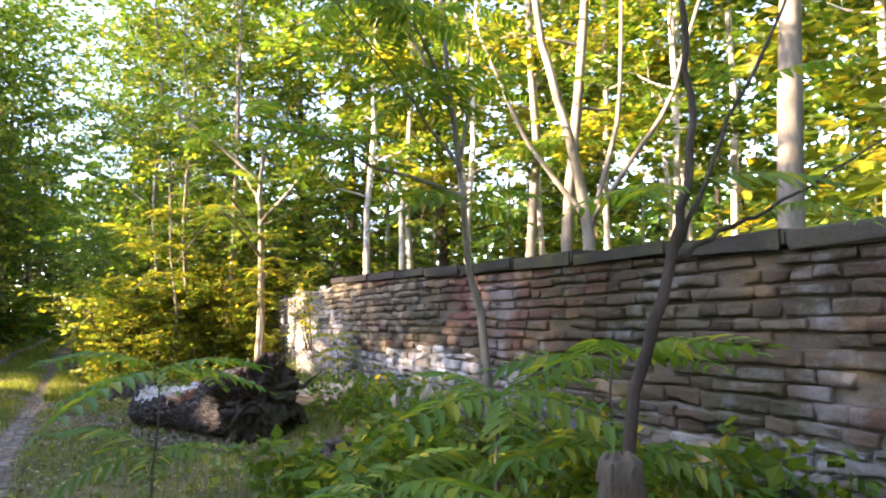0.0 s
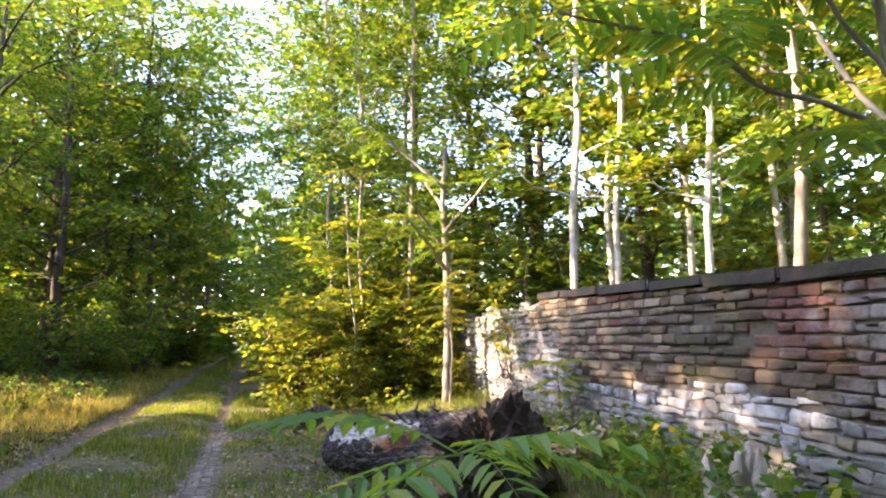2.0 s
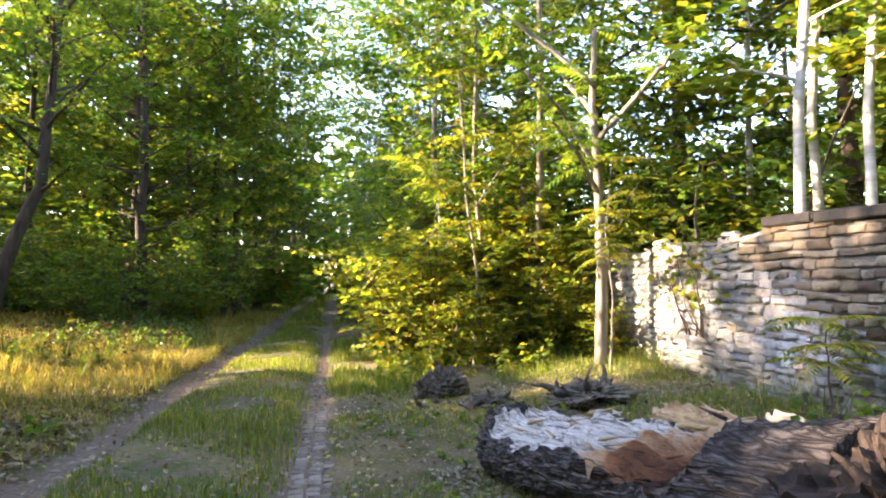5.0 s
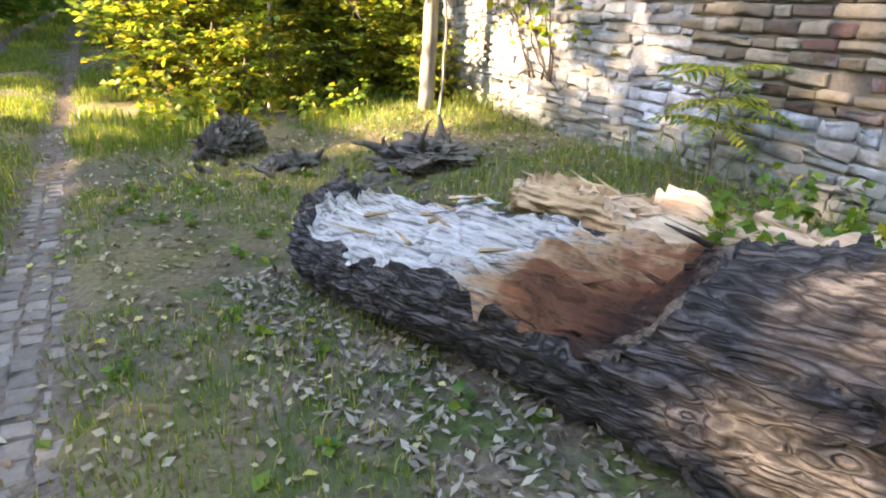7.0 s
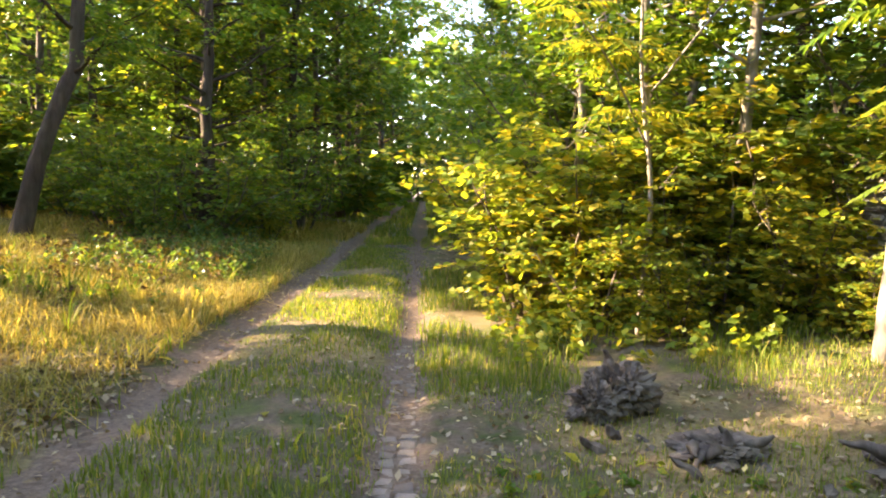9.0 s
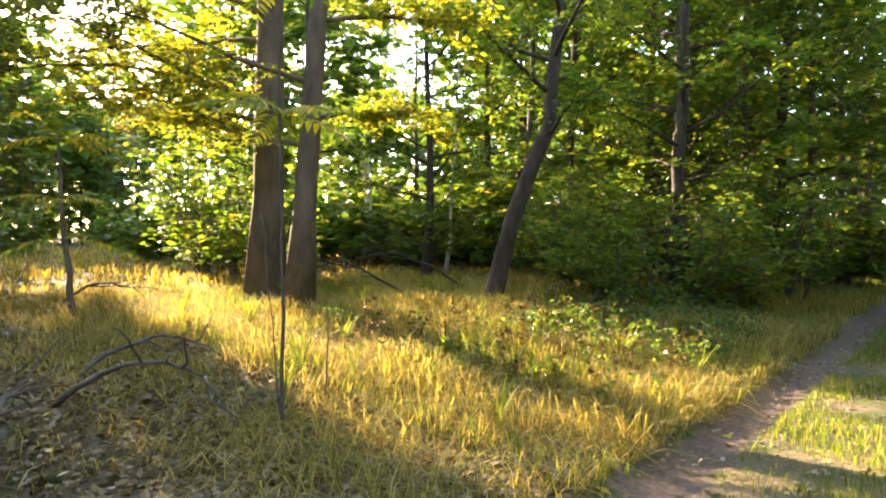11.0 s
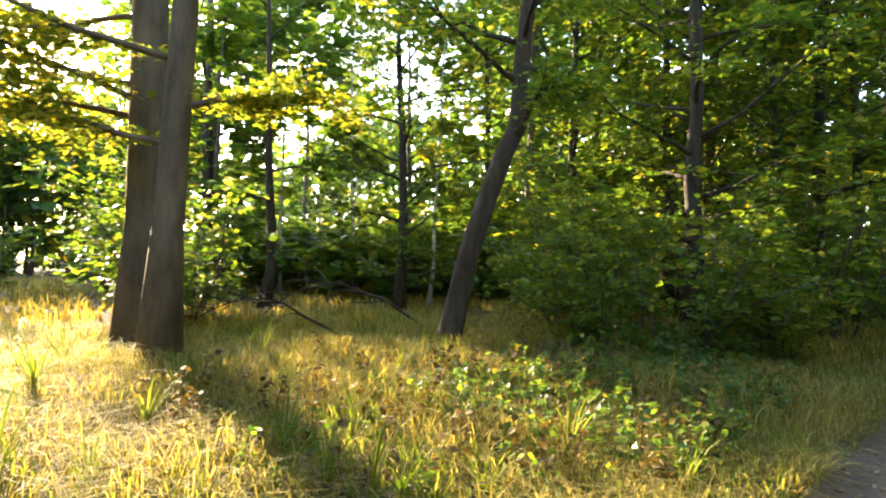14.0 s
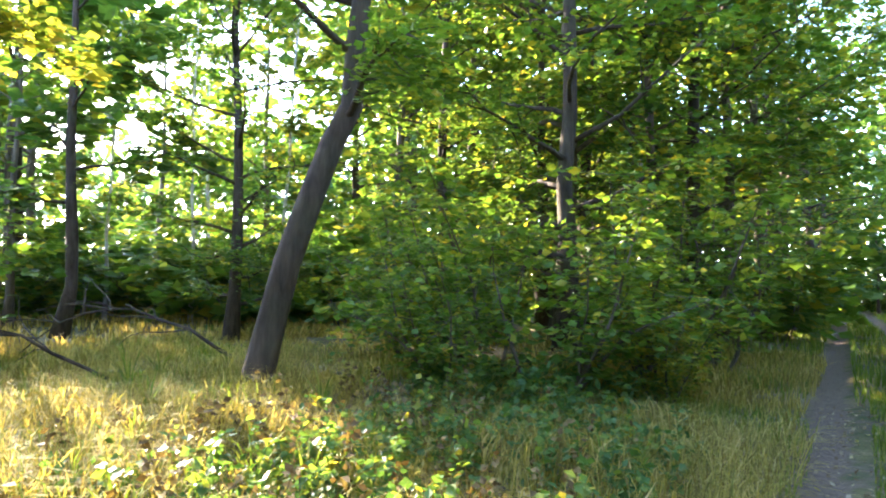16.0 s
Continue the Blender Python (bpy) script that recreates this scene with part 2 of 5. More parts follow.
def ground_z(x, y):
    x, y = np.asarray(x, float), np.asarray(y, float)
    right = np.clip((x - 0.6) / 3.2, 0, 1)
    left = np.clip((-2.6 - x) / 5.0, 0, 1)
    z = 0.30 * right ** 2 * (3 - 2 * right) + 0.30 * left ** 2 * (3 - 2 * left)
    z = z + 0.035 * np.sin(x * 1.7 + 0.6 * y) * np.cos(y * 1.1 - 0.4 * x) * np.clip(np.abs(x + 1.1) - 1.2, 0, 1)
    z = z + 0.05 * np.exp(-((x + 1.1) / 0.45) ** 2)
    for c in (rut_right(y), rut_left(y)):
        z = z - 0.05 * np.exp(-((x - c) / 0.24) ** 4)
    return z


def rut_right(y):
    return -0.12 - 0.028 * np.clip(np.asarray(y, float) - 7, -4, 60)


def rut_left(y):
    return -1.98 - 0.02 * np.clip(np.asarray(y, float) - 9, -4, 60)


# ---- trees ----
def tree(name, seed, height, r0, crown_low, crown_r, leaves, leaf, bark, leafmat, limbs=14, label="", lean=(0, 0), bend=0.05, low_bias=1.0, k=9, flare=1.5, trunk_path=None, twigs=2, sd=0.09, boughs=()):
    """A trunk, its limbs and a crown of single leaves; stands at the origin."""
    rng = np.random.default_rng(seed)
    top = tagged(new(name), label, "tree")
    if trunk_path is None:
        steps = 10
        z = np.linspace(0, height, steps + 1)
        p = np.stack([lean[0] * z + np.cumsum(rng.normal(size=steps + 1)) * bend, lean[1] * z + np.cumsum(rng.normal(size=steps + 1)) * bend, z - 0.15 * (z == 0)], 1)
        p[0, :2] = 0
    else:
        p = np.array(trunk_path, float)
        z = p[:, 2]
    frac = (p[:, 2] - p[0, 2]) / (p[-1, 2] - p[0, 2])
    r = r0 * (1 - 0.85 * frac) * (1 + (flare - 1) * np.exp(-frac * height / 0.35))
    b = Build()
    tube(b, p, r, k, 0.04, rng)
    b.done("trunk", bark, top, smooth=True)
    b, spots, ways = Build(), [], []
    for i in range(limbs):
        f = crown_low / height + (0.97 - crown_low / height) * ((i + rng.random()) / limbs) ** low_bias
        zz = f * height
        base = np.array([np.interp(zz, p[:, 2], p[:, q]) for q in range(3)])
        a = i * 2.4 + rng.normal() * 0.4
        shape = math.sin(math.pi * min(1, 0.25 + 0.75 * (1 - (f - crown_low / height) / (1.001 - crown_low / height))))
        ln = crown_r * (0.45 + 0.6 * shape) * (0.8 + 0.4 * rng.random())
        path = curve_path(rng, base, (math.cos(a), math.sin(a), 0.12 + 0.65 * f), ln, 6, 0.13, 0.01)
        rr = max(0.012, r0 * 0.38 * (1 - 0.6 * f))
        tube(b, path, np.linspace(rr, 0.008, 7), 5)
        for j in range(2, 7):
            spots.append(path[j]), ways.append(path[j] - path[j - 1])
            for s in range(2):
                w = np.array([math.cos(a), math.sin(a), 0.1]) + rng.normal(size=3) * 0.8
                sub = curve_path(rng, path[j], w, ln * 0.32 * (0.6 + 0.6 * rng.random()), 3, 0.2, -0.02)
                if s < twigs:
                    tube(b, sub, np.linspace(rr * 0.3, 0.004, 4), 3, close=False)
                spots.extend(sub[1:]), ways.extend(np.diff(sub, axis=0))
    for zz, az, ln in boughs:
        base = np.array([np.interp(zz, p[:, 2], p[:, q]) for q in range(3)])
        w0 = np.array([math.cos(radians(az)), math.sin(radians(az)), 0.22])
        path = curve_path(rng, base, w0, ln, 8, 0.07, -0.03)
        tube(b, path, np.linspace(0.045, 0.008, 9), 6)
        for j in range(2, 9):
            for s in range(3):
                sub = curve_path(rng, path[j], w0 * 0.6 + rng.normal(size=3) * (0.9, 0.9, 0.25), 0.35 * ln * (0.4 + 0.6 * rng.random()), 4, 0.18, -0.03)
                tube(b, sub, np.linspace(0.012, 0.003, 5), 3, close=False)
                spots.extend(list(sub[1:]) * 4), ways.extend(list(np.diff(sub, axis=0)) * 4)
    tagged(b.done("limb_work", bark, top, smooth=True), kind="stuff")
    spots, ways = np.array(spots), np.array(ways)
    c, w = spray_places(rng, spots, ways, leaves, crown_r * sd)
    v, f = leaf_arrays(rng, c, leaf, 0.75, ways=w)
    mesh_object("crown", v, f, leafmat, top)
    return top


def shrub(name, seed, height, radius, leaves, leaf, leafmat, stems=9, label="", kind="shrub", twigs=True):
    rng = np.random.default_rng(seed)
    top = tagged(new(name), label, kind)
    b, spots, ways = Build(), [], []
    for i in range(stems):
        a = rng.random() * 6.28
        out = rng.random() ** 0.7
        path = curve_path(rng, (0.15 * radius * math.cos(a), 0.15 * radius * math.sin(a), -0.05), (math.cos(a) * out * radius / height, math.sin(a) * out * radius / height, 1), height * (0.6 + 0.45 * rng.random()), 7, 0.12)
        tube(b, path, np.linspace(0.012 + 0.008 * height, 0.004, 8), 4)
        for j in range(2, 8):
            spots.append(path[j]), ways.append(rng.normal(size=3))
            for s in range(3):
                sub = curve_path(rng, path[j], rng.normal(size=3) * (1, 1, 0.3), radius * 0.45 * rng.random() + 0.1, 2, 0.2)
                if twigs:
                    tube(b, sub, (0.006, 0.004, 0.003), 3, close=False)
                spots.extend(sub[1:]), ways.extend(np.diff(sub, axis=0))
    tagged(b.done("stem_work", TWIG, top), kind="stuff")
    c, w = spray_places(rng, np.array(spots), np.array(ways), leaves, radius * 0.17)
    c[:, 2] = np.maximum(c[:, 2], 0.05)
    v, f = leaf_arrays(rng, c, leaf, 0.7, ways=w)
    mesh_object("foliage", v, f, leafmat, top)
    return top


def place(x, y, turn=0.0, scale=1.0, dz=0.0):
    return Matrix.LocRotScale((x, y, float(ground_z(x, y)) + dz), Euler((0, 0, radians(turn))), (scale, scale, scale))
# ---- ground ----
def ground():
    def axis(lo, hi, fine_lo, fine_hi, step):
        fine = np.arange(fine_lo, fine_hi, step)
        g = 1.35
        outl, outr, s = [], [], step
        x = fine_lo
        while x > lo:
            s *= g
            x -= s
            outl.append(x)
        x, s = fine_hi, step
        while x < hi:
            outr.append(x)
            s *= g
            x += s
        return np.array(outl[::-1] + list(fine) + outr + [hi])
    xs, ys = axis(-400, 400, -10, 5, 0.12), axis(-400, 400, 0, 24, 0.17)
    gx, gy = np.meshgrid(xs, ys, indexing="ij")
    rng = np.random.default_rng(3)
    gz = ground_z(gx, gy) + rng.normal(size=gx.shape) * 0.006
    n, m = gx.shape
    i, j = np.meshgrid(np.arange(n - 1), np.arange(m - 1), indexing="ij")
    f = np.stack([i * m + j, (i + 1) * m + j, (i + 1) * m + j + 1, i * m + j + 1], -1).reshape(-1, 4)
    mat, nt, b = material("forest_soil", 0.95, 0.15)
    fine, mid, big = noise_tex(nt, 28, 6, 0.7), noise_tex(nt, 3.5, 5), noise_tex(nt, 0.5, 3)
    soil = ramp(nt, fine, [(0.25, (0.05, 0.04, 0.028)), (0.55, (0.13, 0.10, 0.07)), (0.8, (0.23, 0.185, 0.135))])
    green = ramp(nt, fine, [(0.3, (0.03, 0.045, 0.012)), (0.7, (0.085, 0.10, 0.03))])
    dry = ramp(nt, fine, [(0.3, (0.09, 0.07, 0.03)), (0.7, (0.24, 0.19, 0.09))])
    col = blend(nt, ramp(nt, mid, [(0.42, (0, 0, 0)), (0.6, (1, 1, 1))]), soil, green)
    col = blend(nt, ramp(nt, big, [(0.45, (0, 0, 0)), (0.65, (1, 1, 1))]), col, dry)
    # bare sandy wheel tracks
    co = nt.nodes.new("ShaderNodeTexCoord")
    sep = nt.nodes.new("ShaderNodeSeparateXYZ")
    nt.links.new(co.outputs["Object"], sep.inputs[0])
    px, py = sep.outputs[0], sep.outputs[1]
    sand = ramp(nt, fine, [(0.3, (0.07, 0.05, 0.037)), (0.7, (0.2, 0.148, 0.105))])
    for x0, slope, y0 in ((-0.12, 0.028, 7), (-1.98, 0.02, 9)):
        line = math_node(nt, "SUBTRACT", x0, math_node(nt, "MULTIPLY", math_node(nt, "MAXIMUM", math_node(nt, "SUBTRACT", py, y0), -4), slope))
        d = math_node(nt, "ABSOLUTE", math_node(nt, "SUBTRACT", px, line), 0)
        d = math_node(nt, "ADD", d, math_node(nt, "MULTIPLY", math_node(nt, "SUBTRACT", mid, 0.5), 0.5))
        col = blend(nt, ramp(nt, d, [(0.15, (1, 1, 1)), (0.25, (0, 0, 0))]), col, sand)
    nt.links.new(col, b.inputs["Base Color"])
    bump(nt, b, fine, 0.8, 0.03)
    ob = mesh_object("ground", np.stack([gx, gy, gz], -1).reshape(-1, 3), f, mat, smooth=True)
    tagged(ob, "forest floor of soil, moss and dry grass", "ground", kind="structure")
    return ob


the_ground = ground()


# ---- wall ----
WALL_X, WALL_T = 3.97, 0.42
WALL_Y0, COPING_END, WALL_END = -5.0, 10.0, 15.5


def wall_top(y):
    return 1.66 + 0.027 * np.clip(y - 2, -6, 8)


STONE = stone_material("wall_stone", [(0, (0.055, 0.044, 0.037)), (0.3, (0.085, 0.066, 0.051)), (0.55, (0.115, 0.087, 0.065)), (0.8, (0.155, 0.125, 0.098)), (1, (0.12, 0.07, 0.052))], 0.55)
PALE = stone_material("wall_rubble", [(0, (0.15, 0.15, 0.145)), (0.35, (0.23, 0.228, 0.222)), (0.7, (0.34, 0.335, 0.325)), (1, (0.25, 0.2, 0.15))], 0.4)
TAN = stone_material("wall_tan_stone", [(0, (0.12, 0.095, 0.065)), (0.4, (0.2, 0.16, 0.11)), (0.75, (0.28, 0.24, 0.18)), (1, (0.24, 0.17, 0.1))], 0.35)
MORTAR = stone_material("mortar", [(0, (0.10, 0.085, 0.07)), (1, (0.14, 0.12, 0.095))], 0.3)


def overlay(mat, colour, scale, stops, amount, band=None):
    """A patchy wash of another colour over a stone, kept to a band of heights where one is given."""
    nt = mat.node_tree
    bs = nt.nodes["Principled BSDF"]
    below = bs.inputs["Base Color"].links[0].from_socket
    n = noise_tex(nt, scale, 6, 0.65)
    fac = ramp(nt, n, [(stops[0], (0, 0, 0)), (stops[1], (1, 1, 1))])
    if band:
        co = nt.nodes.new("ShaderNodeTexCoord")
        sep = nt.nodes.new("ShaderNodeSeparateXYZ")
        nt.links.new(co.outputs["Object"], sep.inputs[0])
        z = math_node(nt, "ADD", sep.outputs[2], math_node(nt, "MULTIPLY", math_node(nt, "SUBTRACT", noise_tex(nt, 1.7, 4), 0.5), 0.7))
        lo, hi = band
        z = math_node(nt, "DIVIDE", z, 2.0)
        fac = math_node(nt, "MULTIPLY", fac, ramp(nt, z, [((lo - 0.12) / 2, (0, 0, 0)), ((lo + 0.12) / 2, (1, 1, 1)), ((hi - 0.12) / 2, (1, 1, 1)), ((hi + 0.12) / 2, (0, 0, 0))]))
    nt.links.new(blend(nt, math_node(nt, "MULTIPLY", fac, amount), below, colour), bs.inputs["Base Color"])


overlay(PALE, (0.13, 0.13, 0.09), 1.4, (0.3, 0.6), 0.6, (-0.5, 0.62))      # algae near the ground
overlay(PALE, (0.55, 0.55, 0.56), 3.2, (0.47, 0.62), 0.65, (0.6, 1.35))      # remains of a limewash
overlay(STONE, (0.15, 0.062, 0.05), 0.6, (0.5, 0.63), 0.7)               # red stain
overlay(STONE, (0.06, 0.068, 0.03), 1.3, (0.5, 0.66), 0.6)                 # moss
overlay(STONE, (0.27, 0.26, 0.25), 1.9, (0.53, 0.66), 0.65)                 # pale bloom
nt = MORTAR.node_tree
bs = nt.nodes["Principled BSDF"]
co = nt.nodes.new("ShaderNodeTexCoord")
sep = nt.nodes.new("ShaderNodeSeparateXYZ")
nt.links.new(co.outputs["Object"], sep.inputs[0])
edge = math_node(nt, "MULTIPLY", math_node(nt, "SUBTRACT", noise_tex(nt, 2.5, 4), 0.5), 0.8)
east = ramp(nt, math_node(nt, "ADD", math_node(nt, "MULTIPLY", math_node(nt, "SUBTRACT", sep.outputs[1], 7.6), 0.4), edge), [(0.2, (0, 0, 0)), (0.8, (1, 1, 1))])
foot = ramp(nt, math_node(nt, "ADD", sep.outputs[2], edge), [(0.7, (1, 1, 1)), (0.95, (0, 0, 0))])
both = math_node(nt, "MAXIMUM", east, foot)
dark_side = bs.inputs["Base Color"].links[0].from_socket
nt.links.new(blend(nt, both, dark_side, ramp(nt, noise_tex(nt, 11, 6), [(0.3, (0.15, 0.145, 0.135)), (0.7, (0.32, 0.31, 0.29))])), bs.inputs["Base Color"])
COPING = stone_material("coping_stone", [(0, (0.04, 0.036, 0.032)), (1, (0.085, 0.075, 0.064))], 0.5)


def stone_arrays(rng, y0, y1, z0, z1, depth, face_x=WALL_X, rough=0.012):
    """One hewn stone with rounded, worn edges and an uneven face; its face looks to the track."""
    hy, hz, cy, cz = 0.5 * (y1 - y0), 0.5 * (z1 - z0), 0.5 * (y0 + y1), 0.5 * (z0 + z1)
    k = min(0.3 * hz, 0.2 * hy)
    ring = np.array([(-hy + k, -hz), (hy - k, -hz), (hy, -hz + k * 0.7), (hy, hz - k * 0.7), (hy - k, hz), (-hy + k, hz), (-hy, hz - k * 0.7), (-hy, -hz + k * 0.7)])
    wob = rng.normal(size=(8, 2)) * rough
    levels = []
    for shrink, x in ((0.0, face_x + 0.05), (0.0, face_x - depth * 0.4), (0.3 * k, face_x - depth * 0.85), (1.3 * k, face_x - depth)):
        f = np.maximum(0.1, 1 - shrink / np.array([hy, hz]))
        yz = (ring + wob * (x < face_x)) * f
        levels.append(np.stack([x + rng.normal(size=8) * 0.12 * depth * (x < face_x), cy + yz[:, 0], cz + yz[:, 1]], 1))
    levels.append(np.array([[face_x - depth * (1.0 + 0.2 * rng.random()), cy, cz]]))
    i = np.arange(8)
    quads = np.concatenate([np.stack([a + i, a + (i + 1) % 8, a + 8 + (i + 1) % 8, a + 8 + i], 1) for a in (0, 8, 16)])
    tris = np.stack([24 + i, 24 + (i + 1) % 8, np.full(8, 32)], 1)
    return np.concatenate(levels), quads, tris


def rubble_limit(y):
    """Height up to which the wall is pale rubble instead of coursed brown stone."""
    return 0.58 + 0.22 * max(0, min(1, (y - 3.2) / 1.5)) + 0.09 * math.sin(y * 1.3) + 0.12 * max(0, min(1, (y - 5) / 3)) + 0.5 * max(0, min(1, (y - 8.6) / 1.2)) + (2 if y > 10.3 else 0)


def wall_stones():
    rng = np.random.default_rng(11)
    z = 0.1
    out = []
    while z < 1.95:
        hgt = 0.07 + 0.042 * rng.random()
        y = WALL_Y0 + rng.random() * 0.3
        while y < WALL_END:
            pale = rubble_limit(y) > z
            ln = (0.12 + 0.2 * rng.random()) if pale else (0.12 + 0.2 * rng.random())
            top = wall_top(y) - (0.0 if y < COPING_END else 0.12 * abs(math.sin(y * 2.1)) + max(0, y - 13.2) * 0.35)
            zz = z + (0.02 * math.sin(y * 2.3 + z * 9) if pale else 0.008 * math.sin(y * 1.1))
            h1 = min(zz + hgt - (0.012 if pale else 0.012), top)
            if h1 - zz > 0.03 and not (rng.random() < 0.03):
                out.append((pale, y, min(y + ln - (0.013 if pale else 0.009), WALL_END), zz + rng.normal() * (0.01 if pale else 0.003), h1 - abs(rng.normal()) * 0.007))
            y += ln
        z += hgt
    return rng, out


def build_wall():
    rng, stones = wall_stones()
    # the core that carries the stones, with a stepped and broken top behind the coping's end
    b = bmesh.new()
    ys = np.linspace(WALL_Y0, WALL_END, 60)
    rows = []
    for y in ys:
        t = wall_top(y) - 0.02 - (0 if y < COPING_END else 0.14 * abs(math.sin(y * 2.1)) + max(0, y - 13.2) * 0.35)
        rows.append([b.verts.new(p) for p in ((WALL_X, y, -0.2), (WALL_X, y, t), (WALL_X + WALL_T, y, t), (WALL_X + WALL_T, y, -0.2))])
    for p, q in zip(rows, rows[1:]):
        for i in range(3):
            b.faces.new((p[i], p[i + 1], q[i + 1], q[i]))
    b.faces.new(rows[0]), b.faces.new(rows[-1][::-1])
    bmesh.ops.recalc_face_normals(b, faces=b.faces)
    wall = part("wall_east", b, MORTAR, None)
    tagged(wall, "old boundary wall of brown and pale stone blocks", "wall", kind="structure")
    near = sorted(stones, key=lambda s: abs(0.5 * (s[1] + s[2]) - 7.0) + abs(s[4] - 1.0) * 0.5)
    mats, rest = (STONE, TAN, PALE), (Build(), Build(), Build())
    for i, (pale, y0, y1, z0, z1) in enumerate(near):
        v, quads, tris = stone_arrays(rng, y0, y1, z0, z1, (0.016 if pale else 0.022) + 0.02 * rng.random(), rough=0.011 if pale else 0.006)
        sort = 2 if pale else 1 if y0 + 1.2 * rng.normal() > 7.4 else 0
        if i < 300:
            mesh_object("stone_block", v, [quads, tris], mats[sort], wall, smooth=True)
        else:
            rest[sort].add(v, quads)
            rest[sort].f[3].append(tris + rest[sort].n - len(v))
    for mat, bb in zip(mats, rest):
        tagged(bb.done("stonework", mat, wall, smooth=True), kind="stuff")
    # coping slabs
    y = WALL_Y0
    while y < COPING_END - 0.05:
        ln = min(0.75 + 0.3 * rng.random(), COPING_END - y)
        t = float(wall_top(y + ln / 2))
        b = bmesh.new()
        bmesh.ops.create_cube(b, size=1)
        bmesh.ops.bevel(b, geom=b.edges[:], offset=0.03, segments=2, affect="EDGES")
        for v in b.verts:
            v.co = (WALL_X + WALL_T / 2 + v.co.x * (WALL_T + 0.14), y + ln / 2 + v.co.y * (ln - 0.012), t + 0.038 + v.co.z * 0.085 + 0.01 * rng.normal() + (0.035 if v.co.x > 0 else 0))
        part("coping_slab", b, COPING, wall, "dark weathered coping slab")
        y += ln


build_wall()


# ---- trees and woods ----
OAK = tree("broadleaf_tree", 21, 16, 0.19, 1.0, 4.0, 11000, 0.145, BARK_DARK, GREEN, 32, "tall green broadleaf tree with a grey-brown trunk", low_bias=1.15, twigs=1, sd=0.1)
OAK2 = tree("broadleaf_tree", 22, 16, 0.2, 1.2, 4.0, 10000, 0.15, BARK, DARK, 30, "tall dark-leaved forest tree", low_bias=1.15, twigs=1, sd=0.1)
SLIM = tree("slender_tree", 23, 14, 0.062, 2.6, 1.9, 4600, 0.12, BARK_PALE, GREEN, 16, "slender pale-barked forest tree with a thin crown", twigs=1, sd=0.16)
SLIM2 = tree("slender_tree", 24, 13, 0.052, 3.0, 1.7, 4200, 0.12, BARK_PALE, YELLOW, 14, "slender pale trunk with yellow-green leaves", lean=(0.04, 0.02), twigs=1, sd=0.16)
TALL = tree("slim_bank_tree", 28, 15, 0.085, 1.3, 2.4, 9000, 0.115, BARK_GREY, GREEN, 26, "slim tall tree with bright green sprays on the bank", lean=(-0.02, 0.01), bend=0.08, twigs=1, sd=0.14)
ARCH = tree("overhanging_tree", 27, 16, 0.16, 4.0, 4.6, 7500, 0.19, BARK, GREEN, 24, "tall tree whose crown hangs over the track", low_bias=1.1, twigs=1, sd=0.1)
FAR = tree("forest_tree", 25, 15, 0.17, 2.0, 3.6, 1250, 0.46, BARK, GREEN, 12, "tall forest tree in the woods beyond", twigs=0, sd=0.14)
FAR2 = tree("forest_tree", 26, 15, 0.19, 3.0, 3.8, 1250, 0.46, BARK_DARK, DARK, 12, "dark forest tree in the woods beyond", twigs=0, sd=0.14)
BUSH = shrub("shrub", 31, 2.7, 1.5, 3800, 0.10, DARK, 10, "dense dark green woodland shrub")
BUSH2 = shrub("shrub", 32, 2.4, 1.2, 4200, 0.10, YELLOW, 9, "yellow-green shrub with turning autumn leaves")
BUSH3 = shrub("shrub", 33, 3.9, 1.6, 4000, 0.105, GREEN, 10, "tall green shrub with upright stems")
LOW = shrub("undergrowth", 34, 2.6, 2.0, 1000, 0.3, GREEN, 4, "leafy undergrowth among the forest trees", "shrub", False)
AIRY = shrub("young_shrub", 36, 2.7, 1.5, 1700, 0.11, GREEN, 6, "airy green shrub with thin upright stems")
LOWR = shrub("undergrowth", 35, 3.2, 1.9, 1500, 0.18, YELLOW, 6, "sunlit yellow-green undergrowth behind the wall", "shrub", False)
protos = (TALL, LOWR, AIRY, OAK, OAK2, ARCH, SLIM, SLIM2, FAR, FAR2, BUSH, BUSH2, BUSH3, LOW)


def put(proto, x, y, rng, scale=1.0, dz=-0.03):
    return copy_thing(proto, place(x, y, rng.random() * 360, scale * (0.9 + 0.2 * rng.random()), dz))


def in_gap(x, y, half=2.4):
    """Whether a place lies in the opening through which the low sun reaches the track."""
    return x < -9.5 and abs(y - (14.6 - 0.194 * x)) < half


for p, g in ((OAK, "green trees along the track"), (OAK2, "dark trees along the track"), (SLIM, "slender trees of the wood"), (SLIM2, "slender trees of the wood"), (FAR, "trees of the far wood"), (FAR2, "trees of the far wood"),
             (BUSH, "shrubs along the track"), (BUSH2, "turning shrubs at the wall's end"), (BUSH3, "shrubs along the track"), (LOW, "undergrowth of the wood"), (LOWR, "undergrowth behind the wall"), (AIRY, "shrubs along the track"), (ARCH, "overhanging trees"), (TALL, "slim trees on the bank")):
    tagged(p, group=g)
rng = np.random.default_rng(5)
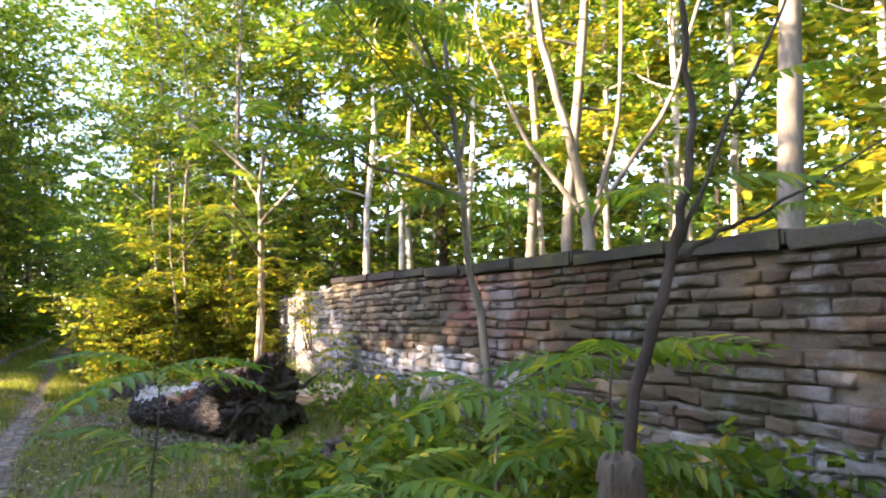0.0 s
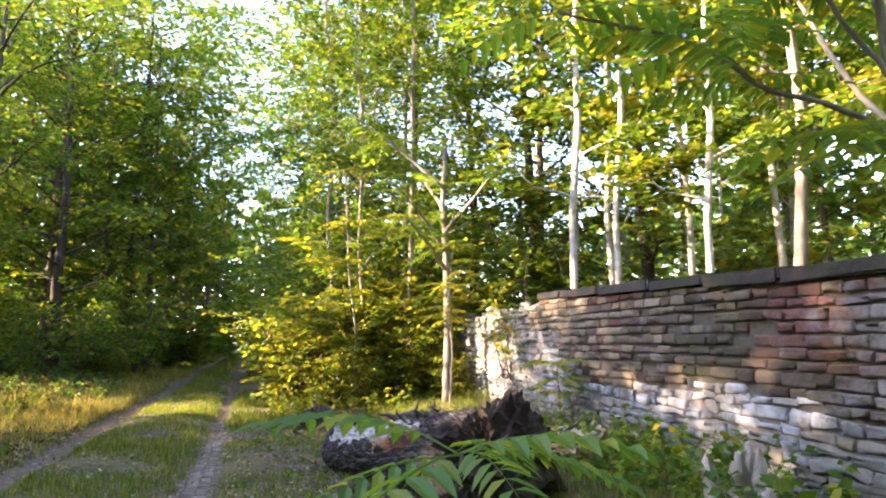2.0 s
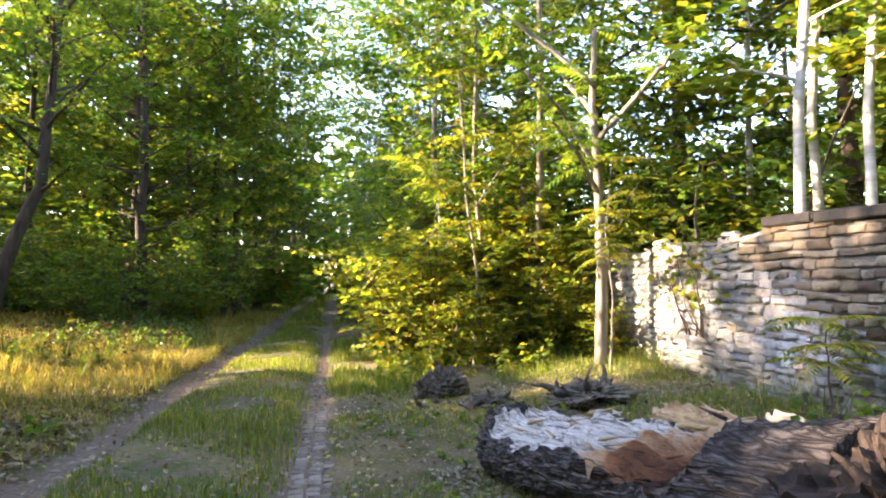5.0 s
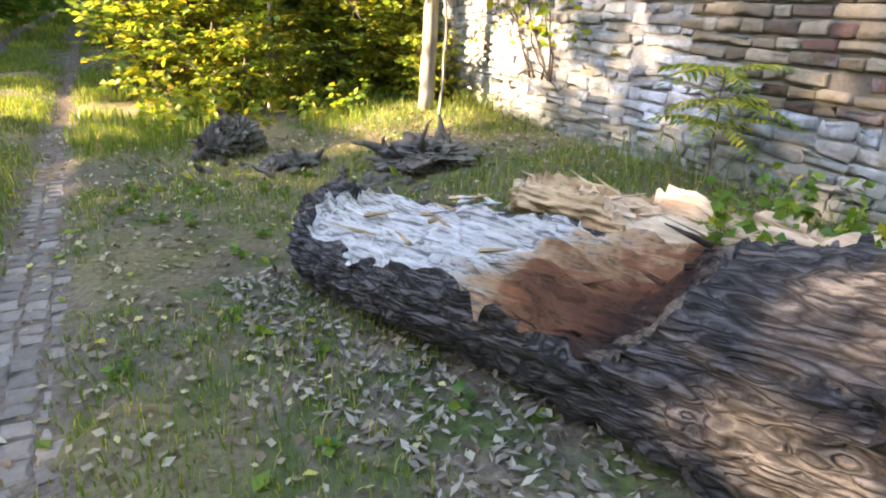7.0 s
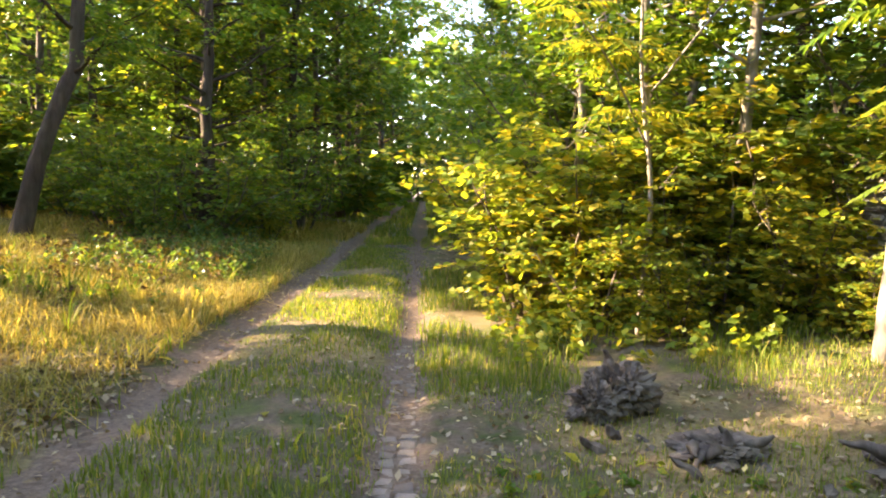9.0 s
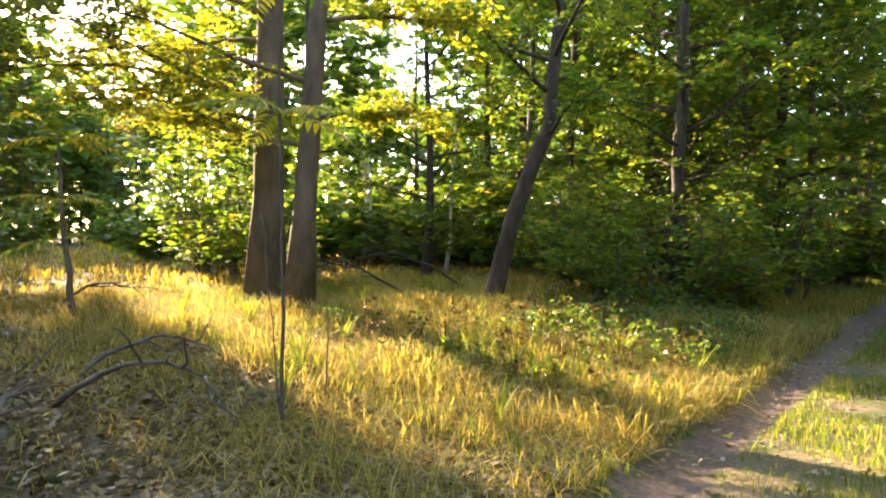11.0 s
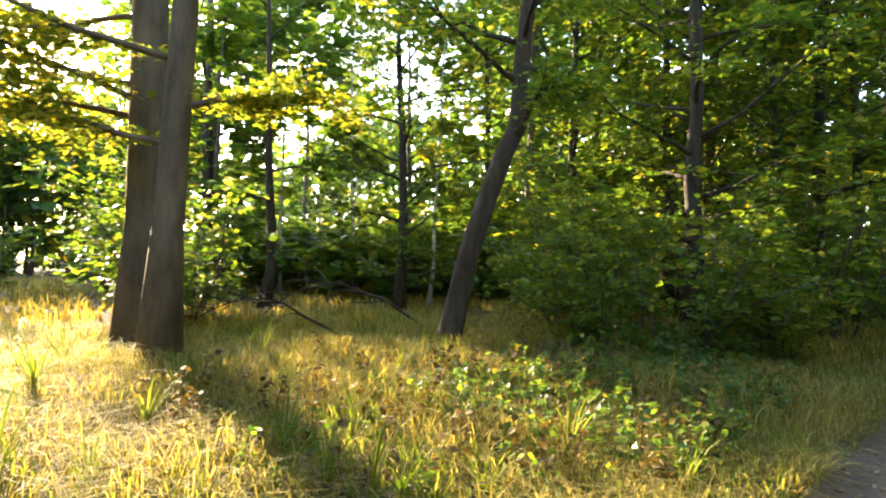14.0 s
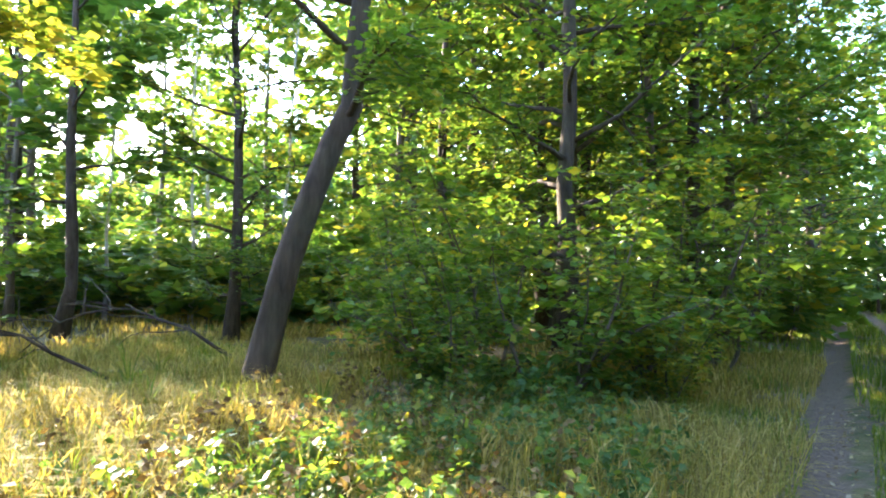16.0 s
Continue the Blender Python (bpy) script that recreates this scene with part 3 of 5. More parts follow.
# left bank beyond the meadow, dense and dark down to the ground
for x, y, p, s in ((-4.9, 21.2, AIRY, 0.85), (-4.4, 23.6, AIRY, 1.2), (-6.3, 25.0, OAK, 0.95), (-6.2, 22.0, AIRY, 1.1), (-4.1, 26.5, BUSH3, 0.9), (-4.9, 29.2, OAK, 1.0), (-7.4, 23.2, AIRY, 1.2),
                   (-4.6, 31.5, BUSH3, 1.1), (-3.9, 34, LOW, 1.1), (-4.6, 37, OAK2, 0.9), (-7.4, 27.4, OAK2, 1.1), (-8.2, 25.4, BUSH3, 0.9),
                   (-9.2, 28.5, LOW, 1.2), (-4.0, 48, OAK, 1), (-8.5, 32, OAK, 1.15), (-10.2, 25.8, BUSH, 0.9), (-9.4, 31, OAK, 0.9), (-12, 32, OAK2, 1.0), (-3.9, 40, LOW, 1.2), (-4.1, 45, LOW, 1.4), (-5.8, 20.4, AIRY, 0.7), (-7.0, 21.6, AIRY, 0.8), (-3.9, 22.2, BUSH2, 0.5)):
    put(p, x, y, rng, s)
# right bank between the track and the wall's end
for x, y, p, s in ((1.5, 14.3, BUSH2, 0.7), (1.0, 15.4, BUSH2, 0.85), (2.3, 15.0, TALL, 0.62), (2.6, 15.4, BUSH3, 0.7), (3.0, 14.6, TALL, 0.75), (1.3, 17.0, BUSH3, 0.95), (2.6, 16.8, BUSH3, 1.1), (1.2, 19.2, BUSH2, 1.2),
                   (2.8, 19.5, TALL, 1.1), (1.5, 22, BUSH3, 1.2), (2.9, 25, OAK, 0.55), (1.2, 26, BUSH2, 1.4), (1.6, 30, BUSH3, 1.4), (2.4, 34, OAK, 0.55), (1.4, 39, BUSH2, 1.6), (2.6, 44, OAK, 0.6), (2.4, 50, OAK2, 0.6),
                   (4.4, 17.5, BUSH3, 1.2), (3.2, 15.4, BUSH2, 0.9), (4.6, 21, OAK, 0.8), (5.5, 15.5, BUSH3, 1.1), (2.2, 13.7, BUSH2, 0.45), (3.1, 13.9, BUSH2, 0.5), (3.5, 13.7, BUSH2, 0.7), (3.62, 12.95, BUSH2, 0.42), (2.7, 14.2, BUSH2, 0.85), (3.3, 14.9, BUSH2, 1.2), (2.0, 14.8, BUSH2, 1.0), (1.75, 16.0, TALL, 0.8), (3.6, 17.6, TALL, 1.0), (2.7, 28, TALL, 1.0), (2.0, 36, TALL, 1.15), (3.3, 22.5, TALL, 1.0), (1.7, 45, TALL, 1.2), (3.4, 39, TALL, 1.3)):
    put(p, x, y, rng, s)
for x, y, s in ((-5.6, 28.2, 0.85), (-4.0, 38.5, 1.1), (-4.4, 30.5, 0.95), (-4.2, 34.5, 1.0), (3.6, 32, 0.9), (-3.4, 52, 1.1), (1.6, 58, 1.0)):
    put(ARCH, x, y, rng, s)
for x, y, p, s in ((5.6, 18.4, OAK, 0.85), (6.4, 16.2, OAK, 0.9), (8.2, 19, OAK2, 0.9), (5.8, 13.6, BUSH3, 1.2), (7.6, 13.2, OAK, 0.8)):
    put(p, x, y, rng, s)
# woods behind the wall: pale slender trunks over a lit understorey
for x, y, p, s in ((4.75, 10.5, SLIM, 1.0), (5.1, 10.3, SLIM2, 1.0), (6.0, 9.1, SLIM, 0.9), (7.0, 10.6, SLIM2, 1.1), (6.4, 12.4, SLIM, 1.1), (8.0, 8.0, SLIM2, 1.1), (7.4, 6.0, SLIM, 1.0),
                   (9.2, 6.5, SLIM, 1.2), (8.8, 11, SLIM, 1.2), (6.9, 14.5, SLIM2, 1.2), (10.5, 9, SLIM2, 1.2), (9.0, 4.2, SLIM, 1.1), (8.2, 2.2, SLIM2, 1.1), (10.5, 1, SLIM, 1.2), (7.2, 0.0, SLIM, 1.0), (11, 13, SLIM, 1.2), (9, 16, SLIM2, 1.2)):
    put(p, x, y, rng, s)
for i in range(28):
    x, y = 6.2 + 18 * rng.random() ** 0.8, -8 + 38 * rng.random()
    put((LOWR, BUSH2, SLIM, LOWR, SLIM2, SLIM)[i % 6], x, y, rng, 0.9 + 0.4 * rng.random())
for i in range(24):
    put(LOWR, 8.5 + 12 * rng.random(), -6 + 30 * rng.random(), rng, 1.0 + 0.35 * rng.random())
for i in range(12):
    put((FAR, SLIM2, SLIM)[i % 3], 12 + 9 * rng.random(), -4 + 24 * rng.random(), rng, 0.95)
for i in range(26):
    put((FAR, FAR2)[i % 2], 20 + 14 * rng.random(), -14 + 50 * rng.random(), rng, 1.0)
# tree line added mostly out of view to keep the near stretch in shade
for x, y, p in ((-12.6, 12.2, OAK2), (-15, 12.8, FAR2), (-18, 13.3, FAR2), (-21, 13.9, FAR2), (-25, 14.7, FAR2), (-30, 15.5, FAR2), (-10.8, 9.8, OAK2), (-13.4, 10.4, FAR2), (-16.5, 11, FAR), (-20, 11.6, FAR2), (-11, 7.0, OAK), (-10.4, 5.6, FAR2), (-13.6, 6.6, FAR2), (-14.5, 8, FAR2), (-18, 8.5, FAR2), (-10, 4, FAR), (-13, 4.5, FAR2), (-9.5, 0.5, FAR2),
                (-12.5, 0.5, FAR), (-9, -3, FAR2), (-16, 5, FAR2), (-16, 1, FAR), (-28, 14, FAR2), (-33, 14.5, FAR2), (-21.5, 9, FAR2), (-25.5, 10, FAR2), (-13, 9.4, BUSH3), (-10.6, 8.6, BUSH), (-8.6, 5.6, BUSH3), (-8.4, 2.4, BUSH), (-8.2, -0.8, BUSH3), (-7.4, 7.9, BUSH3)):
    put(p, x, y, rng, 0.5 if p in (OAK, OAK2) else 0.62 if p not in (BUSH, BUSH3) else 1.0)
# trees added to shade the meadow beyond the sun's opening
for x, y, p in ((-15.4, 21.0, FAR2), (-19, 21.6, FAR), (-22, 22.8, FAR), (-29, 24.2, FAR2), (-12.2, 22.6, OAK), (-36, 25.6, FAR2)):
    put(p, x, y, rng, 0.66)
# airy shrubs that dapple the meadow
for x, y, p, v in ((-11.8, 17.3, AIRY, 1.0), (-13.6, 18.1, AIRY, 1.3), (-16.2, 18.6, BUSH3, 0.95)):
    put(p, x, y, rng, v)
# woods on the far side of the meadow and all round
for i in range(95):
    x, y = -62 + 50 * rng.random() ** 0.6, -12 + 72 * rng.random()
    if in_gap(x, y, 5.0) or (x > -22 and 8 < y < 25) or (x > -16 and y > 8 and y < 30):
        continue
    if i % 5 == 1 and x > -32:
        continue
    put((FAR2, LOW, FAR, LOW, LOW)[i % 5], x, y, rng, (1.0 + 0.3 * rng.random()) * (0.62 if x > -30 and y < 15 else 1))
for i in range(24):
    put((FAR2, LOW, FAR)[i % 3], -52 - 14 * rng.random(), 20 + 12 * rng.random(), rng, 0.8)
for i in range(18):
    put(LOW, -20 - 28 * rng.random(), 15 + 14 * rng.random(), rng, 0.9)
for i in range(14):
    put(LOW, -13 - 14 * rng.random(), 25 + 9 * rng.random(), rng, 1.2)
for i in range(24):
    put((FAR2, FAR, LOW)[i % 3], -9 + 20 * rng.random(), -6 - 12 * rng.random(), rng, 1.0)
for i in range(40):
    put((FAR, FAR2, LOW, LOW)[i % 4], (-5 - 24 * rng.random()) if i % 2 else (3 + 22 * rng.random()), 32 + 44 * rng.random(), rng, 1.1 if i % 2 else 0.6)
for i in range(12):
    put((LOW, FAR, LOW)[i % 3], -9 + 14 * rng.random(), 64 + 9 * rng.random(), rng, 0.6)
for p in protos:
    p.matrix_basis = place(-34 - 3 * protos.index(p), -25, 0, 1.0)

for x, y, p, s in ((-13.5, 29.5, FAR, 1.0), (-10.8, 28, OAK, 0.85), (-16.5, 31, FAR2, 1.0), (-12.6, 26.4, LOW, 1.1), (-22.6, 23.0, FAR2, 1.1), (-20.7, 24.9, SLIM, 1.0), (-13.2, 24.6, SLIM2, 0.9), (-21.5, 29, SLIM, 1.1), (-17.5, 25.5, SLIM, 0.8), (-15.5, 27, LOW, 1.2), (-24.5, 26, LOW, 1.3), (-27, 22.5, LOW, 1.2), (-30, 27, FAR, 0.9), (-18.5, 29, FAR, 0.8)):
    put(p, x, y, rng, s)


for i in range(18):
    put((FAR, FAR2)[i % 2], -44 - 14 * rng.random(), 18 + 16 * rng.random(), rng, 0.66)


def far_woods():
    """The closed edge of the forest far off, as masses of leaves."""
    rng = np.random.default_rng(9)
    cl = 1250
    a = rng.random(cl) * 2 * np.pi
    r = 46 + 34 * rng.random(cl)
    c = np.stack([r * np.cos(a) - 3, r * np.sin(a) + 14, 0.4 + 13 * rng.random(cl)], 1)
    c = np.repeat(c, 60, 0) + rng.normal(size=(cl * 60, 3)) * (1.9, 1.9, 1.1)
    c = c[c[:, 2] > 0.1]
    v, f = leaf_arrays(rng, c, 1.0)
    tagged(mesh_object("far_woods", v, f, DARK), "far edge of the closed green forest", "woods", kind="stuff")


far_woods()

# thick grey trunks close behind the wall
for x, y, seed, r in ((5.5, 3.35, 44, 0.115), (5.9, 6.6, 45, 0.085), (6.6, 8.6, 46, 0.09)):
    tree("grey_tree", seed, 13, r, 3.4, 2.4, 3200, 0.12, BARK_GREY, YELLOW, 13, "grey-barked tree standing close behind the stone wall", lean=(0.03, -0.04), bend=0.07, k=10, flare=1.2, sd=0.15).matrix_basis = place(x, y)

# the twin trunks in the meadow and the leaning tree
tree("beech_tree", 41, 17, 0.27, 7.5, 4.4, 13000, 0.085, BEECH, YELLOW, 16, "thick grey-brown trunk standing in sunlit grass", lean=(0.01, 0.0), bend=0.02, k=14, flare=1.35,
     boughs=((2.6, 200, 3.0), (3.1, 270, 3.2), (4.2, 205, 3.6), (2.9, 225, 3.4), (3.3, 250, 3.6), (3.8, 238, 4.2), (4.6, 262, 4.2), (5.0, 248, 4.4), (5.5, 270, 4.0), (6.9, 225, 4.0), (7.2, 260, 4.0))).matrix_basis = place(-9.45, 15.6)
tree("beech_tree", 42, 15, 0.175, 7.0, 3.4, 9000, 0.085, BEECH, YELLOW, 14, "slimmer trunk beside the thick one, lit on one flank", lean=(0.03, 0.03), bend=0.02, k=12, flare=1.5,
     boughs=((2.4, 225, 2.6), (2.8, 40, 1.6), (3.3, 240, 3.0), (4.2, 30, 2.2), (6.6, 240, 3.4))).matrix_basis = place(-8.12, 15.25)
tree("leaning_tree", 43, 11, 0.175, 3.0, 3.8, 12000, 0.1, BARK_DARK, GREEN, 26, "dark crooked tree leaning over the grass", k=12, flare=1.3,
     trunk_path=((-0.05, -0.05, -0.2), (0, 0, 0), (0.12, 0.10, 0.7), (0.25, 0.2, 1.4), (0.42, 0.36, 2.1), (0.60, 0.50, 2.75), (0.75, 0.65, 3.2), (0.75, 0.7, 4.0), (0.85, 0.9, 6), (0.9, 1.1, 8), (0.9, 1.2, 11))).matrix_basis = place(-7.55, 19.2, 0)


# ---- fronds and saplings ----
def frond_mesh(seed, length=0.6, pairs=8, leaflet=0.12):
    rng = np.random.default_rng(seed)
    b = Build()
    s = np.linspace(0, 1, 9)
    spine = np.stack([s * length, 0.03 * np.sin(s * 3 + seed) * length, 0.12 * length * s - 0.42 * length * s ** 2], 1)
    tube(b, spine, np.linspace(0.004, 0.0015, 9), 3, close=False)
    for i in range(pairs * 2 + 1):
        u = 1.0 if i == pairs * 2 else 0.2 + 0.78 * (i // 2) / pairs
        c = np.array([np.interp(u, s, spine[:, q]) for q in range(3)])
        side = 0 if i == pairs * 2 else (1 if i % 2 else -1)
        ln = leaflet * (0.8 + 0.5 * math.sin(math.pi * min(1, u))) * (0.85 + 0.3 * rng.random())
        d = np.array([0.45 + 0.5 * u * (side == 0), side * 0.95, -0.18 - 0.25 * rng.random()])
        d /= np.linalg.norm(d)
        w = np.cross(d, (0, 0, 1.0))
        w /= np.linalg.norm(w)
        h = ln * 0.17
        up = np.array([0, 0, 1.0])
        v = [c, c + d * ln * 0.3 + w * h + up * h * 0.35, c + d * ln * 0.65 + w * h * 0.8 - up * h * 0.1, c + d * ln - up * ln * 0.2,
             c + d * ln * 0.65 - w * h * 0.8 - up * h * 0.1, c + d * ln * 0.3 - w * h + up * h * 0.35, c + d * ln * 0.3, c + d * ln * 0.65 - up * h * 0.5]
        b.add(v, [(1, 6, 7, 2), (6, 5, 4, 7)])
        b.f[3].append(np.array([(0, 6, 1), (0, 5, 6), (2, 7, 3), (7, 4, 3)]) + b.n - 8)
    ob = b.done("frond", FROND)
    me = ob.data
    bpy.data.objects.remove(ob)
    return me


FRONDS = [frond_mesh(k, 0.62 + 0.1 * k, 7 + k, 0.13) for k in range(3)]
FRONDS_Y = []
for me in FRONDS:
    c = me.copy()
    c.materials.clear()
    c.materials.append(YELLOW)
    FRONDS_Y.append(c)


def add_fronds(top, rng, tips, per=6, scale=1.0, meshes=None):
    for p in tips:
        a0 = rng.random() * 6.28
        for i in range(per):
            fr = new("frond", (meshes or FRONDS)[int(rng.integers(0, 3))])
            fr.parent = top
            s = scale * (0.75 + 0.5 * rng.random())
            fr.matrix_basis = Matrix.LocRotScale(Vector(p), Euler((rng.normal() * 0.2, -0.45 + 0.5 * rng.random() + 0.12 * i / per, a0 + i * 2.4)), (s, s, s))


def sapling(x, y, stems, label, rng, per=7, scale=1.0, r=0.014, bark=None, meshes=None, name="tree_of_heaven_sapling", along=0, bare=()):
    """Thin stems, each a list of points over the foot, with a whorl of feathered fronds at the tip."""
    top = tagged(new(name), label, "sapling")
    tips = []
    for k, st in enumerate(stems):
        rr = r if k == 0 else r * 0.45
        pts = np.array(st, float)
        b = Build()
        t = np.linspace(0, len(pts) - 1, 4 * len(pts))
        fine = np.stack([np.interp(t, np.arange(len(pts)), pts[:, q]) for q in range(3)], 1) + rng.normal(size=(len(t), 3)) * 0.006
        tube(b, fine, np.linspace(rr, rr * 0.4, len(t)), 6)
        b.done("stem", bark or TWIG, top, smooth=True)
        if k in bare:
            continue
        tips.append(pts[-1])
        for i in range(along):
            u = 0.55 + 0.4 * i / max(1, along)
            tips.append([np.interp(u * (len(pts) - 1), np.arange(len(pts)), pts[:, q]) for q in range(3)])
    add_fronds(top, rng, tips[:1 + along], per, scale, meshes)
    add_fronds(top, rng, tips[1 + along:], max(2, per - 3), scale * 0.8, meshes)
    top.matrix_basis = place(x, y)
    return top


rng = np.random.default_rng(71)
sapling(0.98, 3.75, [((0, 0, -0.05), (0.0, 0.02, 0.5), (0.02, 0.0, 0.98))], "young sapling with feathered green fronds by the track", rng, 7, 0.8, 0.011, along=1)
sapling(-4.3, 12.2, [((0, 0, -0.05), (-0.03, 0.02, 1.0), (-0.1, 0.03, 2.0), (-0.2, 0.05, 3.2), (-0.3, 0.05, 3.9)), ((0, 0, -0.05), (-0.18, 0.05, 0.7), (-0.42, 0.1, 1.55)), ((0.02, 0, 0), (0.1, -0.05, 0.5))], "tall forked sapling with yellowing fronds in the meadow", rng, 9, 0.75, 0.016, meshes=FRONDS_Y, along=2, bare=(1, 2))
sapling(-4.7, 12.9, [((0, 0, -0.05), (0.02, 0.02, 0.4), (-0.02, 0.05, 0.75))], "small sapling with broad leaves in dry grass", rng, 4, 0.25, 0.01)
sapling(2.2, 1.55, [((0, 0, -0.1), (0.0, 0, 0.55), (0.08, 0, 0.9), (0.275, 0, 1.35), (0.37, 0, 1.65), (0.42, 0, 1.9), (0.39, 0, 2.3), (0.4, 0.05, 3.4)), ((0.275, 0, 1.35), (0.4, 0, 1.55), (0.65, 0, 1.96), (1.0, 0, 2.46), (1.5, 0, 3.3)), ((0.28, 0, 1.34), (0.6, 0, 1.5), (0.96, 0, 1.63), (1.68, 0, 1.98))],
        "forked dark sapling beside the stone wall", rng, 4, 0.7, 0.026, BARK_DARK, name="young_tree", along=1)
sapling(1.5, 2.2, [((0, 0, -0.05), (0.1, 0.05, 0.3), (0.2, 0.1, 0.55))], "low green seedling in the shade of the wall", rng, 7, 0.7)
sapling(2.3, 2.4, [((0, 0, -0.05), (0.0, 0.05, 0.4), (0.05, 0.1, 0.75))], "leafy seedling with green fronds by the wall", rng, 8, 0.8)
sapling(2.8, 2.2, [((0, 0, -0.05), (0.0, 0.05, 0.4), (0.05, 0.1, 0.85))], "leafy seedling with green fronds by the wall", rng, 8, 0.8, along=1)
sapling(1.9, 3.1, [((0, 0, -0.05), (0.0, 0.05, 0.2), (0.05, 0.1, 0.35))], "low green seedling in leaf litter", rng, 7, 0.6)
sapling(3.72, 8.9, [((0, 0, -0.05), (-0.05, -0.02, 0.4), (-0.08, -0.05, 0.75))], "bright yellow-green seedling at the foot of the wall", rng, 8, 0.5, 0.01, meshes=FRONDS_Y, along=2)
# the thin tree before the wall with a long bough over the path
sapling(3.19, 3.9, [((0, 0, -0.1), (-0.08, 0, 0.99), (-0.18, 0, 1.36), (-0.255, 0, 2.08), (-0.37, 0, 2.9), (-0.45, 0.1, 4.5)),
                    ((-0.2, 0, 1.9), (-0.55, 0, 2.01), (-0.93, 0, 2.05), (-1.2, 0, 2.2), (-1.78, 0, 2.25)),
                    ((-0.26, 0, 2.1), (-0.42, 0, 2.31), (-0.77, 0, 2.71), (-1.3, -0.3, 3.0)),
                    ((-0.35, 0, 2.7), (-0.7, -0.2, 3.0), (-1.2, -0.5, 3.1)),
                    ((-0.26, 0, 2.2), (0.0, 0.3, 2.8), (0.2, 0.7, 3.8)),
                    ((-0.3, 0, 2.5), (-0.6, 0.2, 3.2), (-0.9, 0.3, 3.6))],
        "thin grey tree with long crooked boughs before the wall", rng, 9, 0.8, 0.034, BARK_GREY, name="young_tree", along=2)
# pale trunk in the sun before the wall's end
sapling(3.3, 12.45, [((0, 0, -0.1), (0.02, 0.0, 1.2), (0.0, 0.0, 2.4), (-0.05, 0.05, 3.4), (0.0, 0.1, 4.4)), ((0, 0, 2.5), (-0.6, -0.3, 3.2), (-1.1, -0.5, 3.6)), ((0, 0, 2.9), (0.5, -0.6, 3.6), (0.7, -1.1, 3.9)), ((0, 0, 3.2), (-0.3, 0.7, 4.0), (-0.5, 1.2, 4.6)), ((0, 0, 2.2), (-0.5, -0.6, 2.6), (-0.9, -0.9, 2.9)), ((0, 0, 3.6), (-0.9, 0.2, 4.4), (-1.6, 0.3, 4.9))],
        "grey sunlit trunk with feathered fronds at the wall's end", rng, 8, 0.75, 0.085, BARK_GREY, name="young_tree", along=3)
sapling(1.9, 13.9, [((0, 0, -0.1), (0.05, 0.0, 1.2), (-0.1, 0.0, 2.6), (-0.2, 0.05, 4.4)), ((0, 0, 1.8), (-0.5, -0.4, 2.5), (-0.9, -0.6, 2.9)), ((0, 0, 2.3), (0.5, -0.5, 3.1), (0.8, -0.9, 3.4))],
        "slim sapling with yellow-green fronds in the sun", rng, 8, 0.8, 0.03, BARK_GREY, name="young_tree", meshes=FRONDS_Y, along=3)
sapling(3.2, 11.9, [((0, 0, -0.1), (0.05, 0.0, 0.8), (0.0, 0.1, 1.7), (0.1, 0.1, 2.6)), ((0.03, 0.05, 1.2), (-0.3, -0.2, 1.7)), ((0.02, 0.1, 1.7), (0.3, -0.3, 2.3))],
        "slim sapling with yellowing fronds before the pale wall", rng, 7, 0.65, 0.016, BARK_GREY, meshes=FRONDS_Y, along=2)
sapling(5.3, 5.3, [((0, 0, -0.1), (0.0, 0.0, 1.8), (-0.05, 0.1, 2.6), (-0.3, 0.4, 4.2), (-0.5, 0.6, 7)), ((0, 0, 1.9), (0.3, -0.2, 3.2), (0.4, -0.3, 6)), ((0, 0, 2.0), (-0.5, 0.5, 3.0), (-0.9, 0.9, 4.5)), ((0, 0, 2.0), (0.6, -0.6, 3.2), (1.0, -1.0, 5.0))],
        "grey many-stemmed tree behind the wall", rng, 4, 1.0, 0.08, BARK_GREY, name="young_tree", along=1)


# ---- fallen trunk, stumps and debris ----
def rotten_material():
    m, nt, b = material("weathered_wood", 0.85, 0.2)
    co = nt.nodes.new("ShaderNodeTexCoord")
    sep = nt.nodes.new("ShaderNodeSeparateXYZ")
    nt.links.new(co.outputs["Object"], sep.inputs[0])
    fibre = noise_tex(nt, 9, 8, 0.72, (0.3, 5, 5))
    blot = noise_tex(nt, 2.2, 4, 0.6)
    pos = math_node(nt, "ADD", math_node(nt, "DIVIDE", sep.outputs[0], 2.7), math_node(nt, "MULTIPLY", math_node(nt, "SUBTRACT", math_node(nt, "ADD", math_node(nt, "MULTIPLY", blot, 0.6), math_node(nt, "MULTIPLY", fibre, 0.4)), 0.5), 0.6))
    pos = math_node(nt, "ADD", pos, math_node(nt, "MULTIPLY", sep.outputs[1], -0.13))
    base = ramp(nt, pos, [(0.0, (0.36, 0.29, 0.2)), (0.1, (0.54, 0.52, 0.49)), (0.52, (0.50, 0.48, 0.45)), (0.57, (0.42, 0.27, 0.15)), (0.61, (0.19, 0.085, 0.04)), (0.68, (0.085, 0.034, 0.018)), (0.75, (0.03, 0.016, 0.012)), (0.84, (0.17, 0.14, 0.11)), (1.0, (0.02, 0.014, 0.01))])
    col = blend(nt, 0.75, base, ramp(nt, fibre, [(0.41, (0.07, 0.05, 0.035)), (0.48, (0.74, 0.69, 0.63)), (0.62, (1.12, 1.1, 1.07))]), "MULTIPLY")
    nt.links.new(col, b.inputs["Base Color"])
    bump(nt, b, fibre, 1.0, 0.03)
    return m


